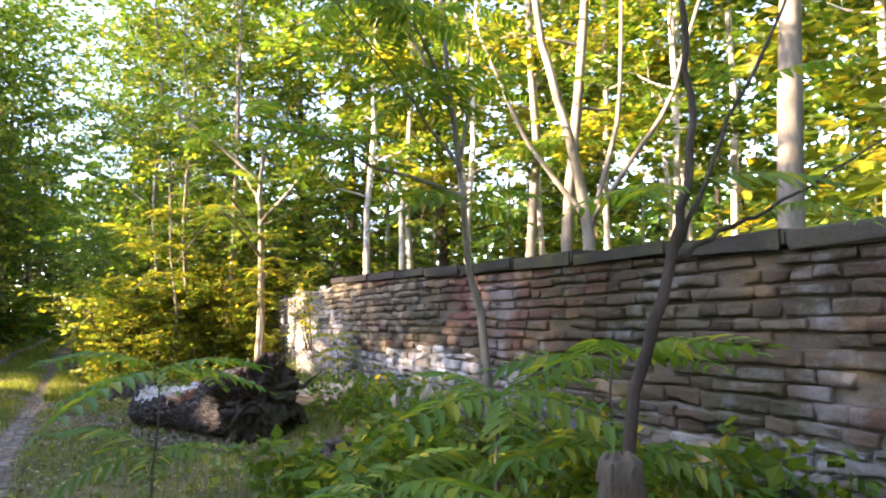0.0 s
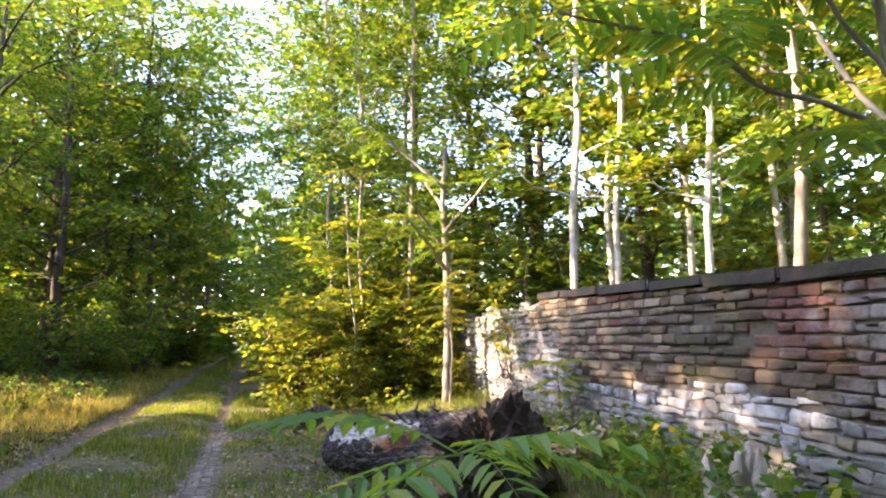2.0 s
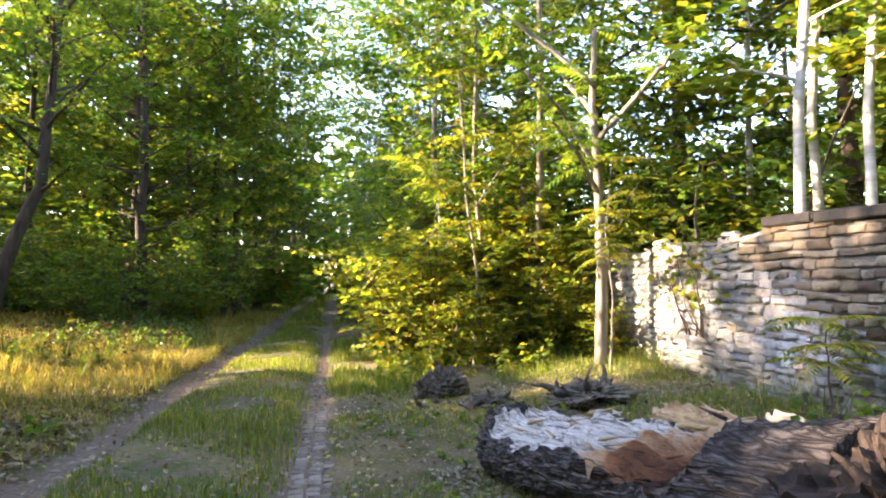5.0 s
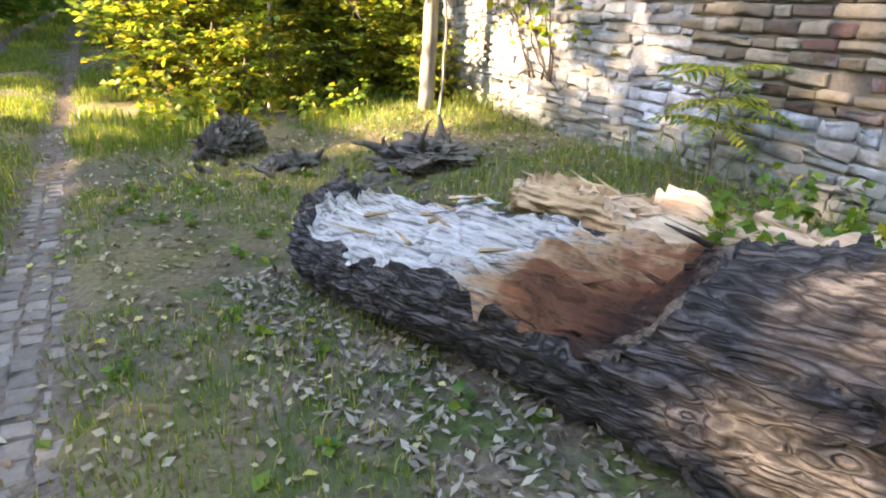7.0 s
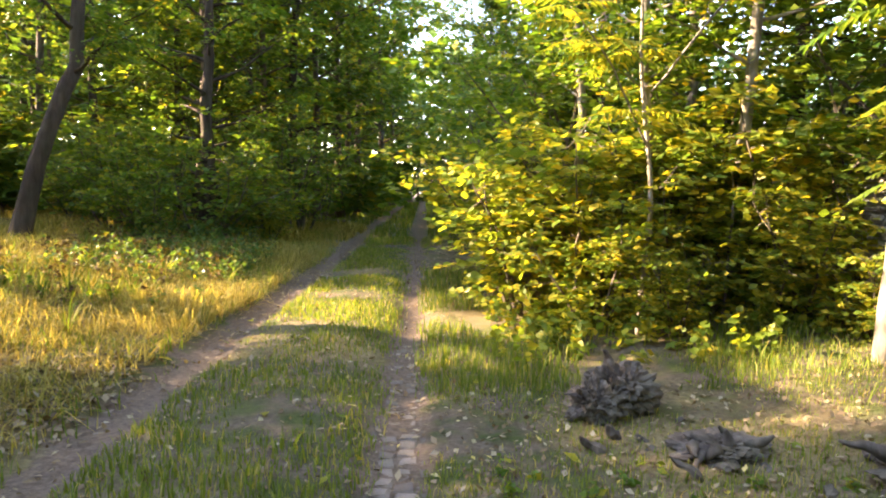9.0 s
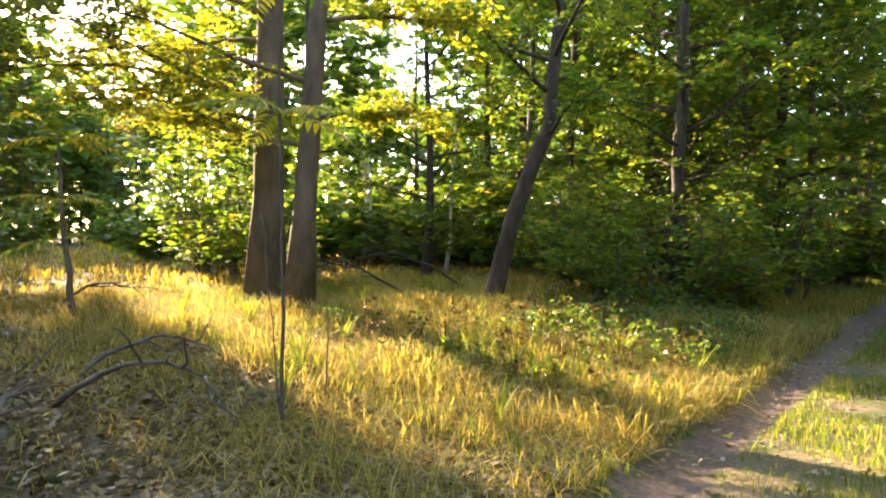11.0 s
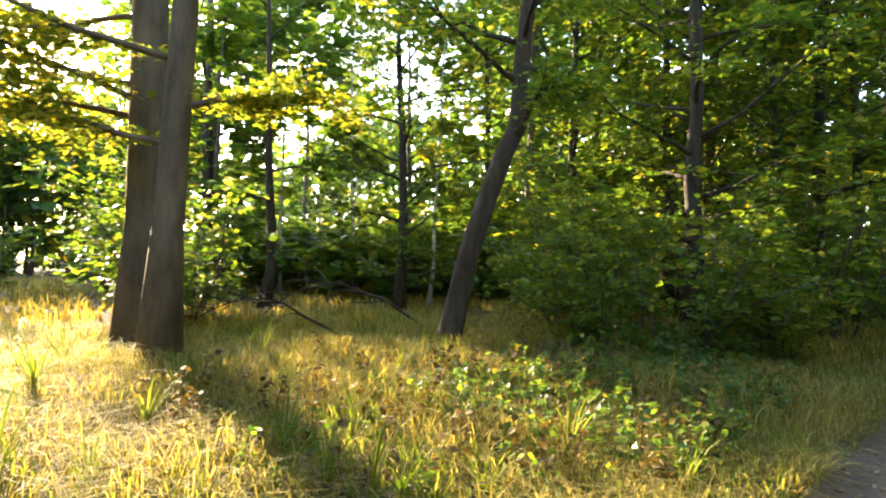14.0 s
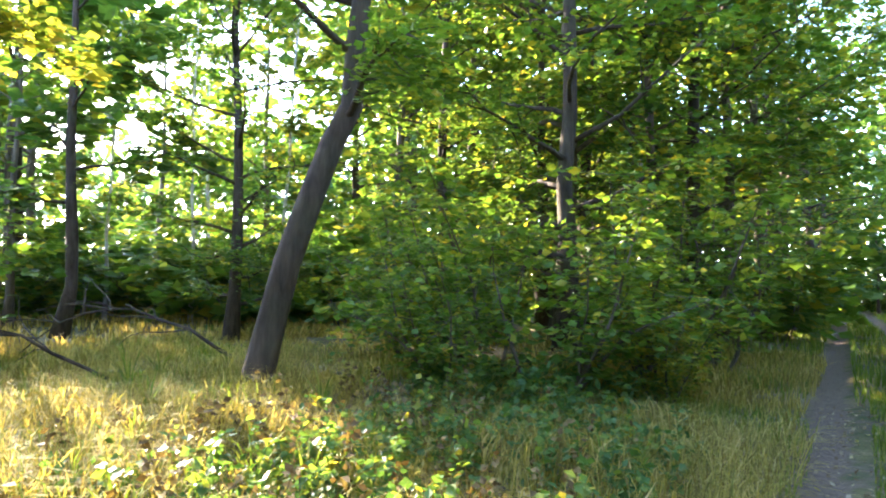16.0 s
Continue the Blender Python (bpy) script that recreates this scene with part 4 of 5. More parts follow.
WOOD = rotten_material()
LOG_BARK = plated_bark("log_bark", (0.02, 0.016, 0.014), (0.15, 0.132, 0.12), 30, (0.22, 1, 1))
WOOD_PALE = bark_material("split_wood", (0.24, 0.12, 0.05), (0.62, 0.5, 0.35), 7, (0.25, 2.5, 2.5), 0.02)
ORANGE = bark_material("rotten_wood", (0.16, 0.07, 0.025), (0.50, 0.36, 0.2), 8, (0.2, 1.2, 1.2), 0.03)
ROOT = bark_material("root_wood", (0.012, 0.009, 0.007), (0.06, 0.042, 0.032), 7, (1, 1, 1), 0.05)
PALE_ROT = bark_material("pale_rotten_wood", (0.22, 0.18, 0.13), (0.5, 0.44, 0.35), 9, (1, 1, 0.3), 0.02)
GREY_WOOD = bark_material("grey_deadwood", (0.025, 0.019, 0.015), (0.15, 0.125, 0.10), 9, (1, 1, 0.3), 0.03)


def n3(x, y, z, s=1.0):
    return noise.noise(Vector((x, y, z)) * s)


def log_piece(name, label, a, b_, r0, r1, cut, mats, n=150, k=88, flat_seed=0.0, jag=0.085):
    """A trunk lying from a to b_, its bark ridged, its upper side broken open along the grain; cut(s, y) is the height of the break."""
    a, b_ = Vector(a), Vector(b_)
    ln = (b_ - a).length
    top = tagged(new(name), label, "log")
    v = np.zeros((n, k, 3))
    is_top = np.zeros((n, k), bool)
    for i in range(n):
        s = i / (n - 1)
        r = r0 + (r1 - r0) * s
        r *= 0.78 + 0.22 * min(1, s / 0.05)
        for j in range(k):
            an = 2 * math.pi * j / k
            ca, sa = math.cos(an), math.sin(an)
            ridge = 0.05 * abs(n3(s * ln * 3.2 + flat_seed, ca * 7, sa * 7)) + 0.05 * abs(n3(s * ln * 9 + 3, ca * 19, sa * 19 + flat_seed)) - 0.03
            rr = r * (1 + 0.14 * n3(s * ln * 1.2, ca * 1.5, sa * 1.5 + flat_seed)) + ridge
            y, z = rr * ca * 1.08, rr * sa * 0.95
            edge = cut(s, y) + 0.05 * n3(s * ln * 2.2, y * 3, flat_seed) + 0.04 * n3(s * ln * 7, y * 6, flat_seed + 4)
            if z > edge:
                is_top[i, j] = True
                crack = abs(n3(s * ln * 1.5, y * 13, 5 + flat_seed))
                z = edge + 0.1 * (z - edge) + jag * n3(s * ln * 1.3, y * 15, 2 + flat_seed) + jag * 0.6 * n3(s * ln * 3.6, y * 34, 7) - 0.6 * jag * max(0, 0.12 - crack) / 0.12
            v[i, j] = (s * ln, y, z)
    idx = np.arange(n * k).reshape(n, k)
    q = np.stack([idx[:-1], np.roll(idx, -1, 1)[:-1], np.roll(idx, -1, 1)[1:], idx[1:]], -1).reshape(-1, 4)
    tp = (is_top[:-1] & np.roll(is_top, -1, 1)[:-1] & is_top[1:] & np.roll(is_top, -1, 1)[1:]).ravel()
    pts = v.reshape(-1, 3)
    c0, c1 = pts[idx[0]].mean(0) + (-0.02, 0, 0), pts[idx[-1]].mean(0)
    ends = np.array([(n * k, idx[0][(j + 1) % k], idx[0][j]) for j in range(k)] + [(n * k + 1, idx[-1][j], idx[-1][(j + 1) % k]) for j in range(k)])
    mesh_object("bark", np.concatenate([pts, [c0, c1]]), [q[~tp], ends], mats[0], top, smooth=True)
    used = np.unique(q[tp])
    remap = np.zeros(n * k, int)
    remap[used] = np.arange(len(used))
    mesh_object("heartwood", pts[used], remap[q[tp]], mats[1], top, smooth=False)
    d = (b_ - a).normalized()
    side = Vector((0, 0, 1)).cross(d).normalized()
    up = d.cross(side)
    m = Matrix((d, side, up)).transposed().to_4x4()
    m.translation = a
    top.matrix_basis = m
    return top


rng = np.random.default_rng(81)
gz = lambda x, y: float(ground_z(x, y))


def log_break(s, y):
    """Slopes up away from the track; a rotted hollow, then sound bark again towards the roots."""
    rise = 0.4 * max(0, 1 - s / 0.09)
    hollow = 0.10 * math.exp(-((s - 0.66) / 0.09) ** 2)
    u = max(0, min(1, (s - 0.68 - 0.25 * max(0, y)) / 0.22))
    return 0.165 + 0.2 * y + rise - hollow + 0.36 * u * u * (3 - 2 * u) * max(0.2, min(1, 1 - (y - 0.05) / 0.25))


log = log_piece("fallen_log", "fallen rotting trunk with dark bark and pale split wood", (1.25, 9.15, gz(1.27, 9.0) + 0.20), (2.12, 6.65, gz(2.12, 6.6) + 0.27), 0.29, 0.41,
                log_break, (LOG_BARK, WOOD), 190, 120, 0.0, 0.07)
for i in range(34):
    s = 0.15 + 0.7 * rng.random()
    b = Build()
    yy = (rng.random() - 0.4) * 0.5
    p0 = np.array([s * 2.6, yy, log_break(s, yy) + 0.01])
    w = np.array([rng.choice((-1, 1)) * 1.0, rng.normal() * 0.25, 0.12 + 0.2 * rng.random()])
    path = np.array([p0, p0 + w * 0.06, p0 + w * (0.12 + 0.1 * rng.random())])
    tube(b, path, (0.012, 0.01, 0.002), 4)
    b.done("splinter", WOOD if i % 3 else ORANGE, log)
fragment = log_piece("broken_log", "split orange-brown trunk fragment lying by the wall", (2.55, 9.25, gz(2.6, 9.0) + 0.06), (3.15, 7.1, gz(3.1, 7.3) + 0.08), 0.17, 0.22, lambda s, y: 0.07 + 0.06 * math.sin(s * 9) + 0.3 * max(0, y), (ORANGE, WOOD_PALE), 150, 90, 5.0, 0.13)

for i in range(40):
    u, yy = rng.random() * 2.1, (rng.random() - 0.5) * 0.3
    w = np.array([rng.choice((-1, 1)) * 1.0, rng.normal() * 0.3, 0.1 + 0.35 * rng.random()])
    p0 = np.array([u, yy, 0.06 + 0.2 * max(0, yy)])
    b = Build()
    tube(b, np.array([p0 - w * 0.04, p0 + w * 0.06, p0 + w * (0.12 + 0.16 * rng.random())]), (0.018, 0.013, 0.002), 4)
    b.done("splinter", WOOD_PALE if i % 3 else ORANGE, fragment)


def root_plate(x, y, z, w, h, label, seed, mat, arms=26, name="root_plate", depth=0.28):
    """A knotted mass of torn roots."""
    rng = np.random.default_rng(seed)
    top = tagged(new(name), label, "root")
    b = bmesh.new()
    bmesh.ops.create_icosphere(b, subdivisions=5, radius=1)
    for v in b.verts:
        p = v.co.copy()
        d = 1 + 0.5 * noise.noise(p * 1.6 + Vector((seed, 0, 0))) + 0.38 * abs(noise.noise(p * 3.7 + Vector((0, seed, 0)))) - 0.32 * abs(noise.noise(p * 5 + Vector((seed, 1, 0)))) + 0.16 * noise.noise(p * 10) + 0.1 * noise.noise(p * 21)
        v.co = Vector((p.x * w * 0.42 * d, p.y * depth * d, p.z * h * 0.45 * d))
    part("root_mass", b, mat, top)
    for i in range(arms):
        bb = Build()
        a = rng.random() * 6.28
        st = np.array([math.cos(a) * w * 0.3, rng.normal() * depth * 0.4, math.sin(a) * h * 0.3])
        path = curve_path(rng, st, (math.cos(a), rng.normal() * 0.5, math.sin(a) * 0.8 + 0.1), w * (0.18 + 0.2 * rng.random()), 5, 0.3)
        tube(bb, path, np.linspace(0.035, 0.006, 6) * (0.5 + rng.random()), 5)
        bb.done("root", mat, top, smooth=True)
    top.matrix_basis = pose(x, y, z, 0, 0, 20)
    return top


root_plate(2.08, 6.42, gz(2, 6.4) + 0.36, 1.0, 0.82, "dark torn root plate at the end of the fallen trunk", 3, ROOT, 9)
root_plate(2.4, 4.9, gz(2.4, 4.9) + 0.06, 0.35, 0.2, "grey lump of decayed wood in the grass", 23, GREY_WOOD, 8, "wood_fragment", 0.2)


def shard_stump(x, y, r, h, count, label, seed, mat):
    """The rim of a rotted stump: upright torn slabs of different height round a hollow."""
    rng = np.random.default_rng(seed)
    top = tagged(new("rotten_stump"), label, "stump")
    for i in range(count):
        a = 6.28 * i / count + rng.normal() * 0.2
        rr = r * (0.55 + 0.5 * rng.random())
        hh = h * (0.25 + 0.85 * rng.random() ** 1.5)
        b = Build()
        p0 = np.array([math.cos(a) * rr, math.sin(a) * rr, -0.06])
        lean = np.array([math.cos(a), math.sin(a), 0]) * (0.1 + 0.35 * rng.random()) * hh
        path = np.array([p0, p0 + lean * 0.2 + (0, 0, hh * 0.4), p0 + lean * 0.6 + (0, 0, hh * 0.75), p0 + lean + rng.normal(size=3) * 0.02 + (0, 0, hh)])
        tube(b, path, np.array([0.075, 0.065, 0.045, 0.012]) * (0.7 + 0.6 * rng.random()), 7, 0.22, rng)
        b.done("wood_shard", mat, top)
    for i in range(count):
        a, rr = rng.random() * 6.28, r * (1.0 + 1.1 * rng.random())
        b = Build()
        p0 = np.array([math.cos(a) * rr, math.sin(a) * rr, 0.0])
        tube(b, curve_path(rng, p0, (rng.normal(), rng.normal(), 0.1), 0.1 + 0.16 * rng.random(), 4, 0.25), np.array([0.012, 0.035, 0.032, 0.022, 0.008]) * (0.6 + 0.7 * rng.random()), 6, 0.25, rng)
        b.done("crumb", mat, top)
    top.matrix_basis = place(x, y)


def broken_stump(x, y, h, r):
    top = tagged(new("broken_stump"), "upright broken tree stump with peeling brown bark", "stump")
    rng = np.random.default_rng(91)
    b = Build()
    z = np.linspace(-0.1, h, 14)
    path = np.stack([0.06 * np.sin(z * 2.2), 0.03 * z, z], 1)
    tube(b, path, r * (1.25 - 0.35 * z / h), 16, 0.07, rng)
    b.done("trunk", BARK, top, smooth=True)
    for i in range(7):
        a = i * 0.9
        b = Build()
        p = np.array([math.cos(a) * r * 0.6, math.sin(a) * r * 0.6, h - 0.03]) + path[-1] * (1, 1, 0)
        tube(b, [p - (0, 0, 0.04), p + (0.003, 0, 0.02), p + (0.006, 0.003, 0.035 + 0.03 * rng.random())], (0.03, 0.024, 0.008), 6, 0.2, rng)
        b.done("splinter", BARK, top)
    top.matrix_basis = place(x, y)


root_plate(1.2, 11.95, gz(1.2, 11.9) + 0.13, 0.5, 0.42, "low grey rotten stump in short grass", 41, GREY_WOOD, 7, "rotten_stump", 0.2)
root_plate(1.0, 11.8, gz(1.0, 11.8) + 0.08, 0.36, 0.36, "grey splintered side of a rotten stump", 42, GREY_WOOD, 5, "rotten_stump", 0.16)
root_plate(1.55, 11.2, gz(1.55, 11.2) + 0.03, 0.5, 0.16, "crumbled remains of grey deadwood", 43, GREY_WOOD, 9, "wood_fragment", 0.2)
root_plate(2.45, 10.5, gz(2.45, 10.5) + 0.05, 0.85, 0.28, "flat grey decayed stump among litter", 44, GREY_WOOD, 12, "rotten_stump", 0.34)
shard_stump(2.3, 10.3, 0.4, 0.1, 14, "crumbled grey deadwood lying in litter", 3, GREY_WOOD)
shard_stump(1.35, 11.5, 0.3, 0.08, 12, "crumbled grey deadwood lying in litter", 6, GREY_WOOD)
shard_stump(3.3, 5.5, 0.17, 0.42, 10, "pale splintered remains of a rotten stump", 4, PALE_ROT)
shard_stump(2.8, 5.2, 0.26, 0.22, 14, "heap of broken orange-brown rotten wood", 5, ORANGE)
broken_stump(2.12, 1.5, 0.72, 0.075)


def dead_branch(x, y, turn, length, label, seed, mat=None, thick=1.0, count=6):
    rng = np.random.default_rng(seed)
    top = tagged(new("dead_branch"), label, "branch")
    b = Build()
    s = np.linspace(0, 1, 10)
    main = np.stack([s * length, 0.12 * length * np.sin(s * 2.5), 0.03 + 0.24 * length * np.sin(s * 3.0)], 1) + rng.normal(size=(10, 3)) * 0.02
    tube(b, main, np.linspace(0.024, 0.006, 10) * thick, 6)
    b.done("bough", mat or TWIG, top, smooth=True)
    for i in range(count):
        b = Build()
        p = main[2 + i % 7]
        path = curve_path(rng, p, (0.8, rng.choice((-1, 1)) * 0.8, 0.5 * rng.random()), length * (0.2 + 0.2 * rng.random()), 5, 0.2)
        path[:, 2] = np.maximum(path[:, 2], 0.01)
        tube(b, path, np.linspace(0.012, 0.003, 6) * thick, 5)
        b.done("twig", mat or TWIG, top, smooth=True)
    top.matrix_basis = place(x, y, turn)


dead_branch(-5.6, 11.2, 20, 1.5, "bare fallen branch lying in dry grass", 1)
dead_branch(-4.6, 10.6, 150, 1.3, "curved dead branch on the shaded ground", 2)
dead_branch(-6.3, 11.6, 70, 1.2, "bare fallen branch lying in dry grass", 3)
dead_branch(-8.9, 18.3, 215, 2.4, "dark dead bough lying in the far grass", 4, BARK_DARK, 1.0, 12)
dead_branch(-8.9, 20.2, 205, 3.2, "dark dead bough lying in the far grass", 5, BARK_DARK, 1.15, 14)
dead_branch(-3.6, 10.3, -30, 0.8, "thin fallen twig on the shaded verge", 6)
dead_branch(-10.6, 12.9, 80, 1.4, "twisted bare branch rising from the grass", 7, BARK)
sapling(-9.5, 12.75, [((0, 0, -0.05), (-0.1, 0, 0.6), (-0.35, 0.0, 1.3), (-0.6, 0.05, 2.4))], "slim leaning sapling trunk in sunlit grass", rng, 6, 1.0, 0.05, BARK, meshes=FRONDS_Y, name="young_tree", along=2)


def vine(y, z0, seed):
    rng = np.random.default_rng(seed)
    top = tagged(new("climbing_vine"), "bare woody vine climbing on the pale wall", "vine")
    for i in range(7):
        b = Build()
        path = curve_path(rng, (0, rng.normal() * 0.15, z0), (0, rng.normal() * 0.6, 1), 0.7 + 0.5 * rng.random(), 9, 0.3)
        path[:, 0] = -0.05 - 0.02 * rng.random(10)
        tube(b, path, np.linspace(0.012, 0.003, 10), 5)
        b.done("vine_stem", BARK_DARK, top, smooth=True)
    c = np.stack([-0.07 - 0.05 * rng.random(160), rng.normal(size=160) * 0.5, z0 + 0.3 + 1.2 * rng.random(160)], 1)
    v, f = leaf_arrays(rng, c, 0.09)
    tagged(mesh_object("foliage", v, f, YELLOW, top), kind="stuff")
    top.matrix_basis = pose(WALL_X, y, 0)


vine(11.3, 0.75, 3)


# ---- grass, herbs and litter ----
def blades(name, label, area, count, hgt, width, mat, seed, keep=None, lean=0.35, z_off=0.0, category="grass"):
    rng = np.random.default_rng(seed)
    x0, x1, y0, y1 = area
    x, y = x0 + (x1 - x0) * rng.random(count), y0 + (y1 - y0) * rng.random(count)
    dens = np.array([noise.noise(Vector((a * 0.9, b * 0.9, seed))) for a, b in zip(x[::1], y[::1])]) if count < 90000 else np.zeros(count)
    ok = dens > -0.32 + 0.3 * rng.random(count)
    if keep is not None:
        ok &= keep(x, y, rng.random(count))
    x, y, dens = x[ok], y[ok], dens[ok]
    n = len(x)
    h = hgt * (0.4 + 0.9 * rng.random(n) ** 1.4) * (1 + 0.9 * dens)
    a = rng.random(n) * 6.28
    ca, sa = np.cos(a), np.sin(a)
    ln = lean * (0.3 + rng.random(n)) * h
    b = a + 1.57 + rng.normal(size=n) * 0.4
    lx, ly = np.cos(b) * ln, np.sin(b) * ln
    w = width * (0.6 + 0.8 * rng.random(n))
    z = ground_z(x, y) - 0.01 + z_off
    base = np.stack([x, y, z], 1)
    side = np.stack([ca * w, sa * w, np.zeros(n)], 1)
    mid = base + np.stack([lx * 0.35, ly * 0.35, h * 0.6], 1)
    tip = base + np.stack([lx * 1.2, ly * 1.2, h * (1 - 0.25 * lean)], 1)
    v = np.stack([base - side, base + side, mid + side * 0.7, mid - side * 0.7, tip], 1).reshape(-1, 3)
    i = np.arange(n)[:, None] * 5
    ob = mesh_object(name, v, [i + np.array([0, 1, 2, 3]), i + np.array([3, 2, 4])], mat)
    return tagged(ob, label, category, kind="stuff")


def off_ruts(x, y, r):
    d = np.minimum(np.abs(x - rut_right(y)), np.abs(x - rut_left(y)))
    return d > 0.04 + 0.19 * r


blades("short_grass", "short green grass on the track and its verges", (-1.85, -0.3, 3, 26), 42000, 0.085, 0.0045, GRASS, 1, off_ruts)
blades("verge_grass", "thin grey-green grass among leaf litter", (-0.2, 3.9, 2.2, 13.2), 78000, 0.065, 0.0032, GRASS, 2, lambda x, y, r: off_ruts(x, y, r) & (r > 0.25))
blades("sunlit_grass", "yellow-green grass in the sun beside the track", (-0.3, 3.8, 12.3, 19), 20000, 0.16, 0.005, GRASS, 3, off_ruts)
blades("wall_grass", "tall thin grass along the foot of the wall", (2.6, 3.95, 9.2, 13), 1800, 0.22, 0.003, GRASS, 4, lambda x, y, r: r < 0.3 + 0.5 * (x - 2.6), 0.9)
blades("weedy_grass", "tall grey-green grass and weeds before the wall", (2.2, 3.95, 2.5, 9.5), 3600, 0.24, 0.003, GRASS, 14, lambda x, y, r: r < 0.15 + 0.5 * (x - 2.2), 0.9)
blades("meadow_grass", "tall straw-coloured meadow grass in low sunlight", (-12.5, -2.35, 10.8, 21.5), 74000, 0.29, 0.0045, STRAW, 5, lambda x, y, r: off_ruts(x, y, r) & (y > 11.5 + 1.5 * r), 1.3)
blades("fallen_straw", "matted dry straw lying between the meadow grass", (-10.5, -2.35, 11.3, 19.5), 30000, 0.17, 0.004, STRAW, 15, off_ruts, 2.7)
blades("meadow_green_grass", "green tufts among the dry meadow grass", (-12.5, -2.3, 13.0, 22.5), 26000, 0.22, 0.006, GRASS, 6, off_ruts, 0.6)
blades("far_meadow_grass", "dry grass in the far part of the meadow", (-40, -12, 10, 34), 30000, 0.26, 0.018, STRAW, 7, None, 0.6)
blades("shaded_grass", "thin dry grass on the shaded verge", (-8.5, -2.2, 2.5, 11.4), 15000, 0.12, 0.004, STRAW, 8, lambda x, y, r: off_ruts(x, y, r) & (r > 0.3), 0.9)
blades("shaded_green_grass", "green grass on the shaded verge", (-3.2, -2.1, 2.5, 13), 3500, 0.11, 0.005, GRASS, 9, off_ruts)
blades("track_grass", "grass along the far track", (-4.5, 1.6, 24, 62), 22000, 0.22, 0.012, GRASS, 10, lambda x, y, r: np.minimum(np.abs(x - rut_right(y)), np.abs(x - rut_left(y))) > 0.28)
blades("thicket_grass", "dry grass between the trees behind the meadow", (-14, -4.5, 21, 29), 14000, 0.22, 0.009, STRAW, 18, None, 1.0)
blades("bank_grass", "dry grass at the foot of the dark shrubs", (-5.5, -2.5, 18, 30), 14000, 0.28, 0.007, STRAW, 12, off_ruts, 0.6)


def grass_tufts(count, seed):
    """Tufts of broad green blades that stand out of the dry grass."""
    rng = np.random.default_rng(seed)
    b = Build()
    for i in range(16):
        a, h = rng.random() * 6.28, 0.28 + 0.26 * rng.random()
        out = 0.25 + 0.5 * rng.random()
        w = np.array([-math.sin(a), math.cos(a), 0]) * 0.006
        u = np.array([0, 0.35, 0.7, 1.0])
        c = np.stack([math.cos(a) * (0.02 + out * h * u ** 2), math.sin(a) * (0.02 + out * h * u ** 2), h * (u - 0.35 * out * u ** 3)], 1)
        v = np.concatenate([c[:3] - w, c[:3] + w, c[3:]])
        b.add(v, [(0, 3, 4, 1), (1, 4, 5, 2)])
        b.f[3].append(np.array([(2, 5, 6)]) + b.n - 7)
    first = tagged(b.done("grass_tuft", GRASS), "tuft of broad green grass blades in dry grass", "grass", "grass tufts")
    first.matrix_basis = place(-4.3, 14.6)
    for i in range(count):
        x, y = -8.6 + 5.9 * rng.random(), 12.6 + 6.4 * rng.random()
        copy_thing(first, place(x, y, rng.random() * 360, 0.7 + 0.6 * rng.random()))


grass_tufts(44, 17)


def herb_patch(area, count, hgt, mat, seed, label, leaf=0.075, name="herbs"):
    rng = np.random.default_rng(seed)
    b, c = Build(), []
    for i in range(count):
        x, y = area[0] + (area[1] - area[0]) * rng.random(), area[2] + (area[3] - area[2]) * rng.random()
        z, h = gz(x, y), hgt * (0.5 + 0.7 * rng.random())
        path = curve_path(rng, (x, y, z - 0.02), (rng.normal() * 0.25, rng.normal() * 0.25, 1), h, 4, 0.12)
        tube(b, path, np.linspace(0.004, 0.002, 5), 3, close=False)
        for j in range(1, 5):
            c.extend([path[j]] * 5)
    c = np.array(c) + rng.normal(size=(len(c), 3)) * 0.02
    v, f = leaf_arrays(rng, c, leaf, 0.5)
    b.add(v, f)
    return tagged(b.done(name, mat), label, "herbs", kind="stuff")


herb_patch((-5.4, -2.9, 16.2, 19.8), 260, 0.45, DARK, 1, "leafy green weeds at the edge of the meadow", 0.06)
herb_patch((-6.6, -2.9, 14.2, 19.5), 130, 0.5, BROWN, 9, "dry brown weeds with withered leaves", 0.05)
herb_patch((-5.2, -2.7, 14.0, 18.0), 45, 0.32, GREEN, 2, "green weeds in dry grass", 0.05)
herb_patch((-6.0, -4.0, 19.6, 22.0), 130, 0.5, DARK, 3, "dark weeds below the shrubs")
herb_patch((2.7, 3.85, 4.5, 8.2), 120, 0.4, GREEN, 8, "green weeds along the foot of the wall", 0.06)
herb_patch((1.6, 3.7, 1.5, 4.8), 210, 0.42, GREEN, 4, "green weeds growing before the wall")
herb_patch((0.5, 3.4, 12.9, 15), 130, 0.4, YELLOW, 5, "sunlit yellow weeds at the edge of the shrubs")
herb_patch((-3.4, -2.4, 5, 11), 60, 0.12, GREEN, 6, "low green weeds on the verge")
herb_patch((0.2, 2.4, 4, 11), 70, 0.07, GREEN, 7, "low green weeds among leaf litter", 0.04)


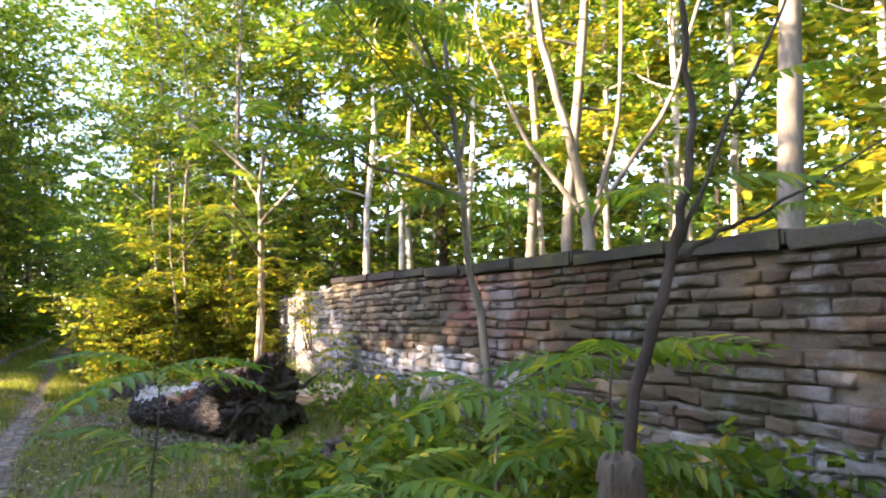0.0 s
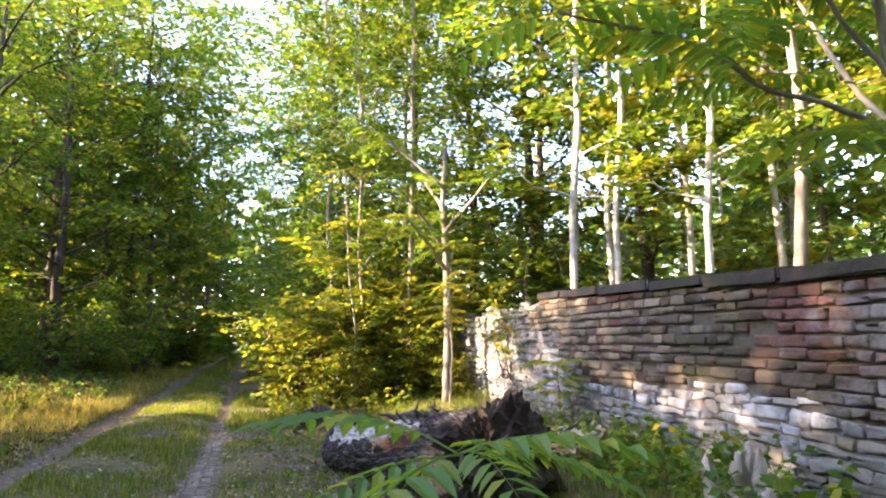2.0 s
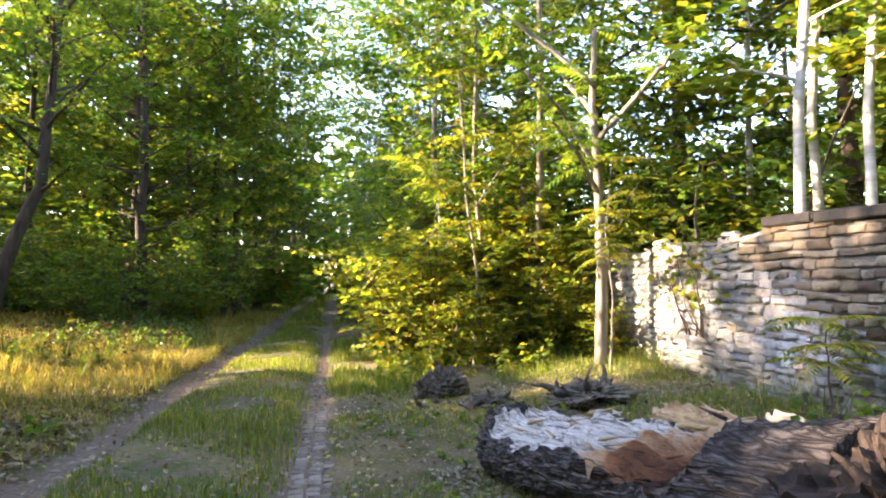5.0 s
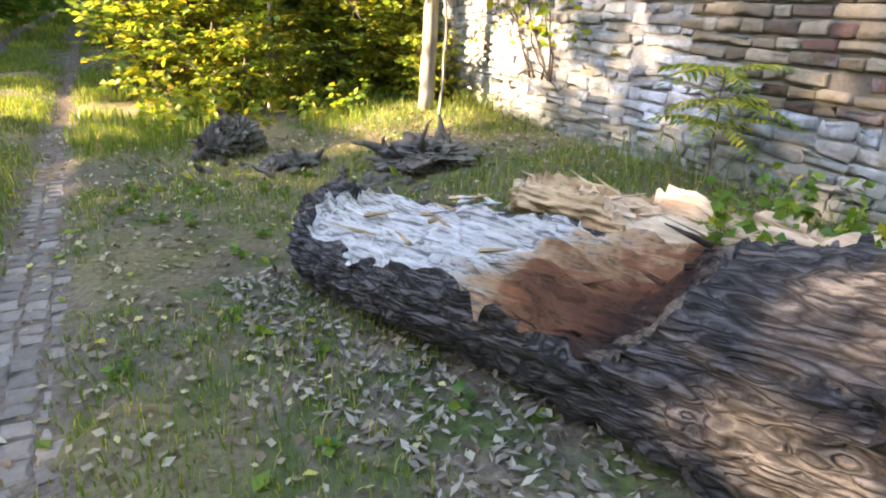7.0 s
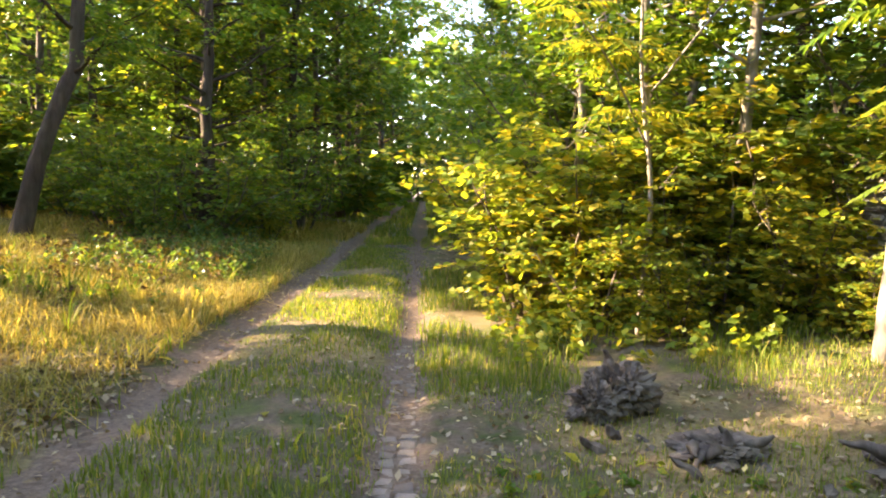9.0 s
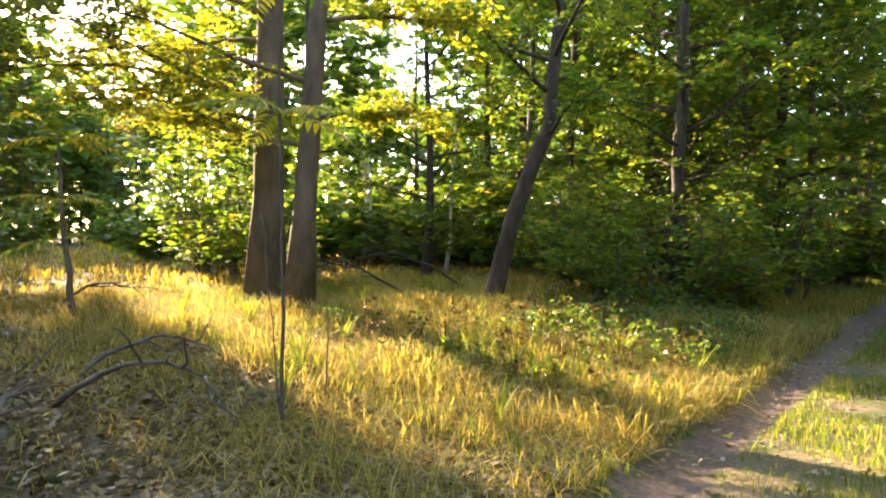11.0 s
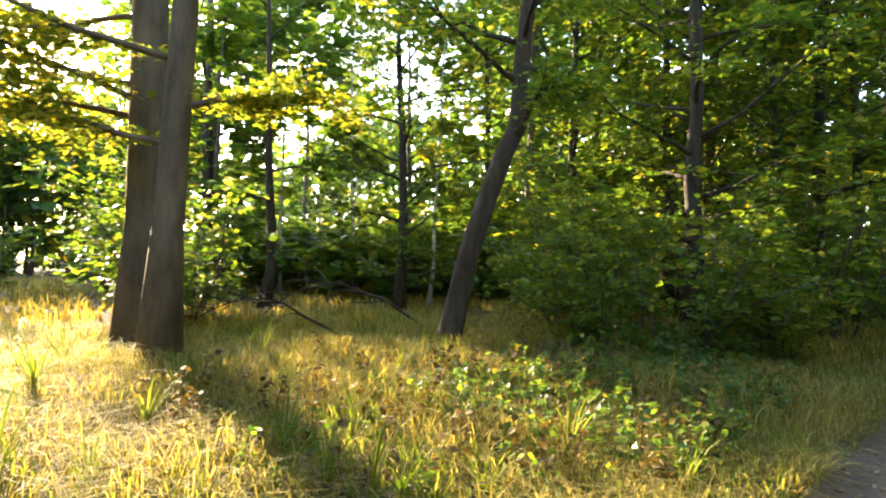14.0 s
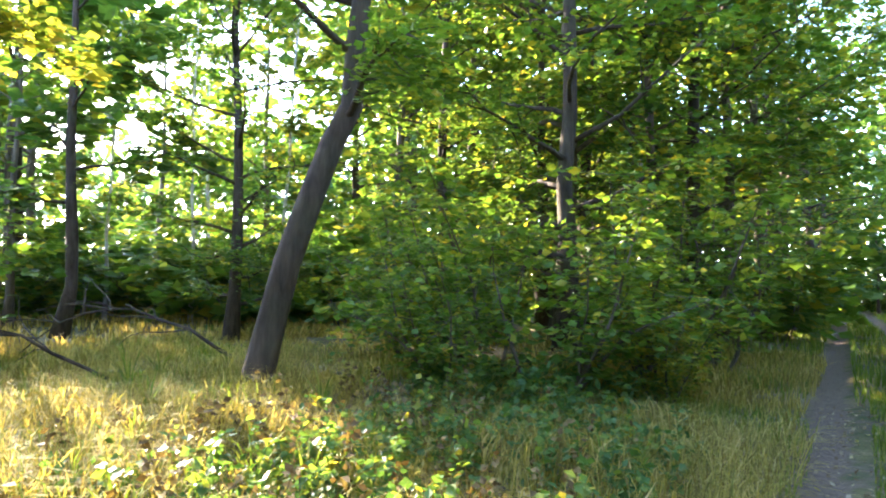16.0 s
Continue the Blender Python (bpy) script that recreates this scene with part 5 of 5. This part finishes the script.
def litter(name, area, count, size, seed, label, mat=LITTER, keep=None, shape=(1.1, 0.36)):
    rng = np.random.default_rng(seed)
    x, y = area[0] + (area[1] - area[0]) * rng.random(count), area[2] + (area[3] - area[2]) * rng.random(count)
    if keep is not None:
        ok = keep(x, y, rng.random(count))
        x, y = x[ok], y[ok]
    c = np.stack([x, y, ground_z(x, y) + 0.012 + 0.012 * rng.random(len(x))], 1)
    v, f = leaf_arrays(rng, c, size, 1.2, *shape)
    return tagged(mesh_object(name, v, f, mat), label, "leaf litter", kind="stuff")


litter("leaf_litter", (0.15, 3.9, 2, 12.5), 9000, 0.038, 1, "dry brown leaf litter round the fallen trunk")
litter("wood_chips", (0.7, 2.2, 6.0, 9.2), 3200, 0.042, 2, "grey bark chips beside the fallen trunk", CHIP, lambda x, y, r: np.abs((x - 1.27) * 0.94 + (y - 9) * 0.34 + 0.45) < 0.35, (1.3, 0.26))
litter("verge_litter", (-8, -2.2, 3, 12.6), 22000, 0.055, 3, "dry brown leaves on the shaded verge")
litter("withered_litter", (-8.5, -2.3, 8, 13), 12000, 0.06, 7, "withered brown leaves on the shaded ground", BROWN)
litter("meadow_litter", (-11, -2.4, 11.5, 21), 9000, 0.06, 6, "dry brown leaves among the meadow grass")
litter("track_litter", (-2.4, 0.3, 4, 24), 5000, 0.042, 4, "scattered dry leaves on the track")
litter("fallen_yellow_leaves", (-2.5, 2.5, 5, 16), 160, 0.08, 5, "fallen yellow leaves on the grass", YELLOW)


# ---- setts in the wheel tracks ----
SETT = stone_material("sett_stone", [(0, (0.15, 0.125, 0.105)), (0.5, (0.21, 0.175, 0.145)), (1, (0.29, 0.24, 0.2))], 0.25)


def sett_arrays(rng, w, l, h=0.05):
    j = lambda s=0.006: rng.normal() * s
    o = [(-w, -l), (w, -l), (w, l), (-w, l)]
    v = [(x, y, -0.03) for x, y in o] + [(x * 0.97 + j(), y * 0.97 + j(), h * 0.5) for x, y in o] + [(x * 0.74 + j(), y * 0.74 + j(), h * 0.8 + j(0.003)) for x, y in o]
    f = [(a + i, a + (i + 1) % 4, a + 4 + (i + 1) % 4, a + 4 + i) for a in (0, 4) for i in range(4)] + [(8, 9, 10, 11)]
    return np.array(v), np.array(f)


def setts():
    rng = np.random.default_rng(61)
    kinds = []
    for i in range(8):
        v, f = sett_arrays(rng, 0.056, 0.052)
        ob = mesh_object("sett", v, f, SETT)
        kinds.append(ob.data)
        bpy.data.objects.remove(ob)
    lane = tagged(new("pavement_setts"), "worn stone setts in the wheel tracks of the path", "pavement", kind="structure")
    rest, made = Build(), 0
    for side, centre in ((0, rut_right), (1, rut_left)):
        y = 3.0
        while y < 21:
            for c in range(4):
                if rng.random() < 0.04 + 0.03 * max(0, y - 11):
                    continue
                yy = y + (0.055 if c % 2 else 0) + rng.normal() * 0.006
                x = float(centre(yy)) + (c - 1.5) * 0.118 + rng.normal() * 0.005
                z = gz(x, yy) - 0.028 - 0.004 * max(0, yy - 9.5) + rng.normal() * 0.004 - 0.012 * (abs(c - 1.5) > 1) - 0.014 * side
                if side == 0 and 6.3 < y < 11.6 and made < 300:
                    ob = new("sett", kinds[int(rng.integers(0, 8))])
                    ob.parent = lane
                    ob.matrix_basis = pose(x, yy, z, rng.normal() * 2.5, rng.normal() * 2.5, rng.normal() * 5)
                    made += 1
                else:
                    v, f = sett_arrays(rng, 0.056, 0.052)
                    rest.add(v + (x, yy, z), f)
            y += 0.113
    tagged(rest.done("setts", SETT, lane), kind="stuff")


setts()
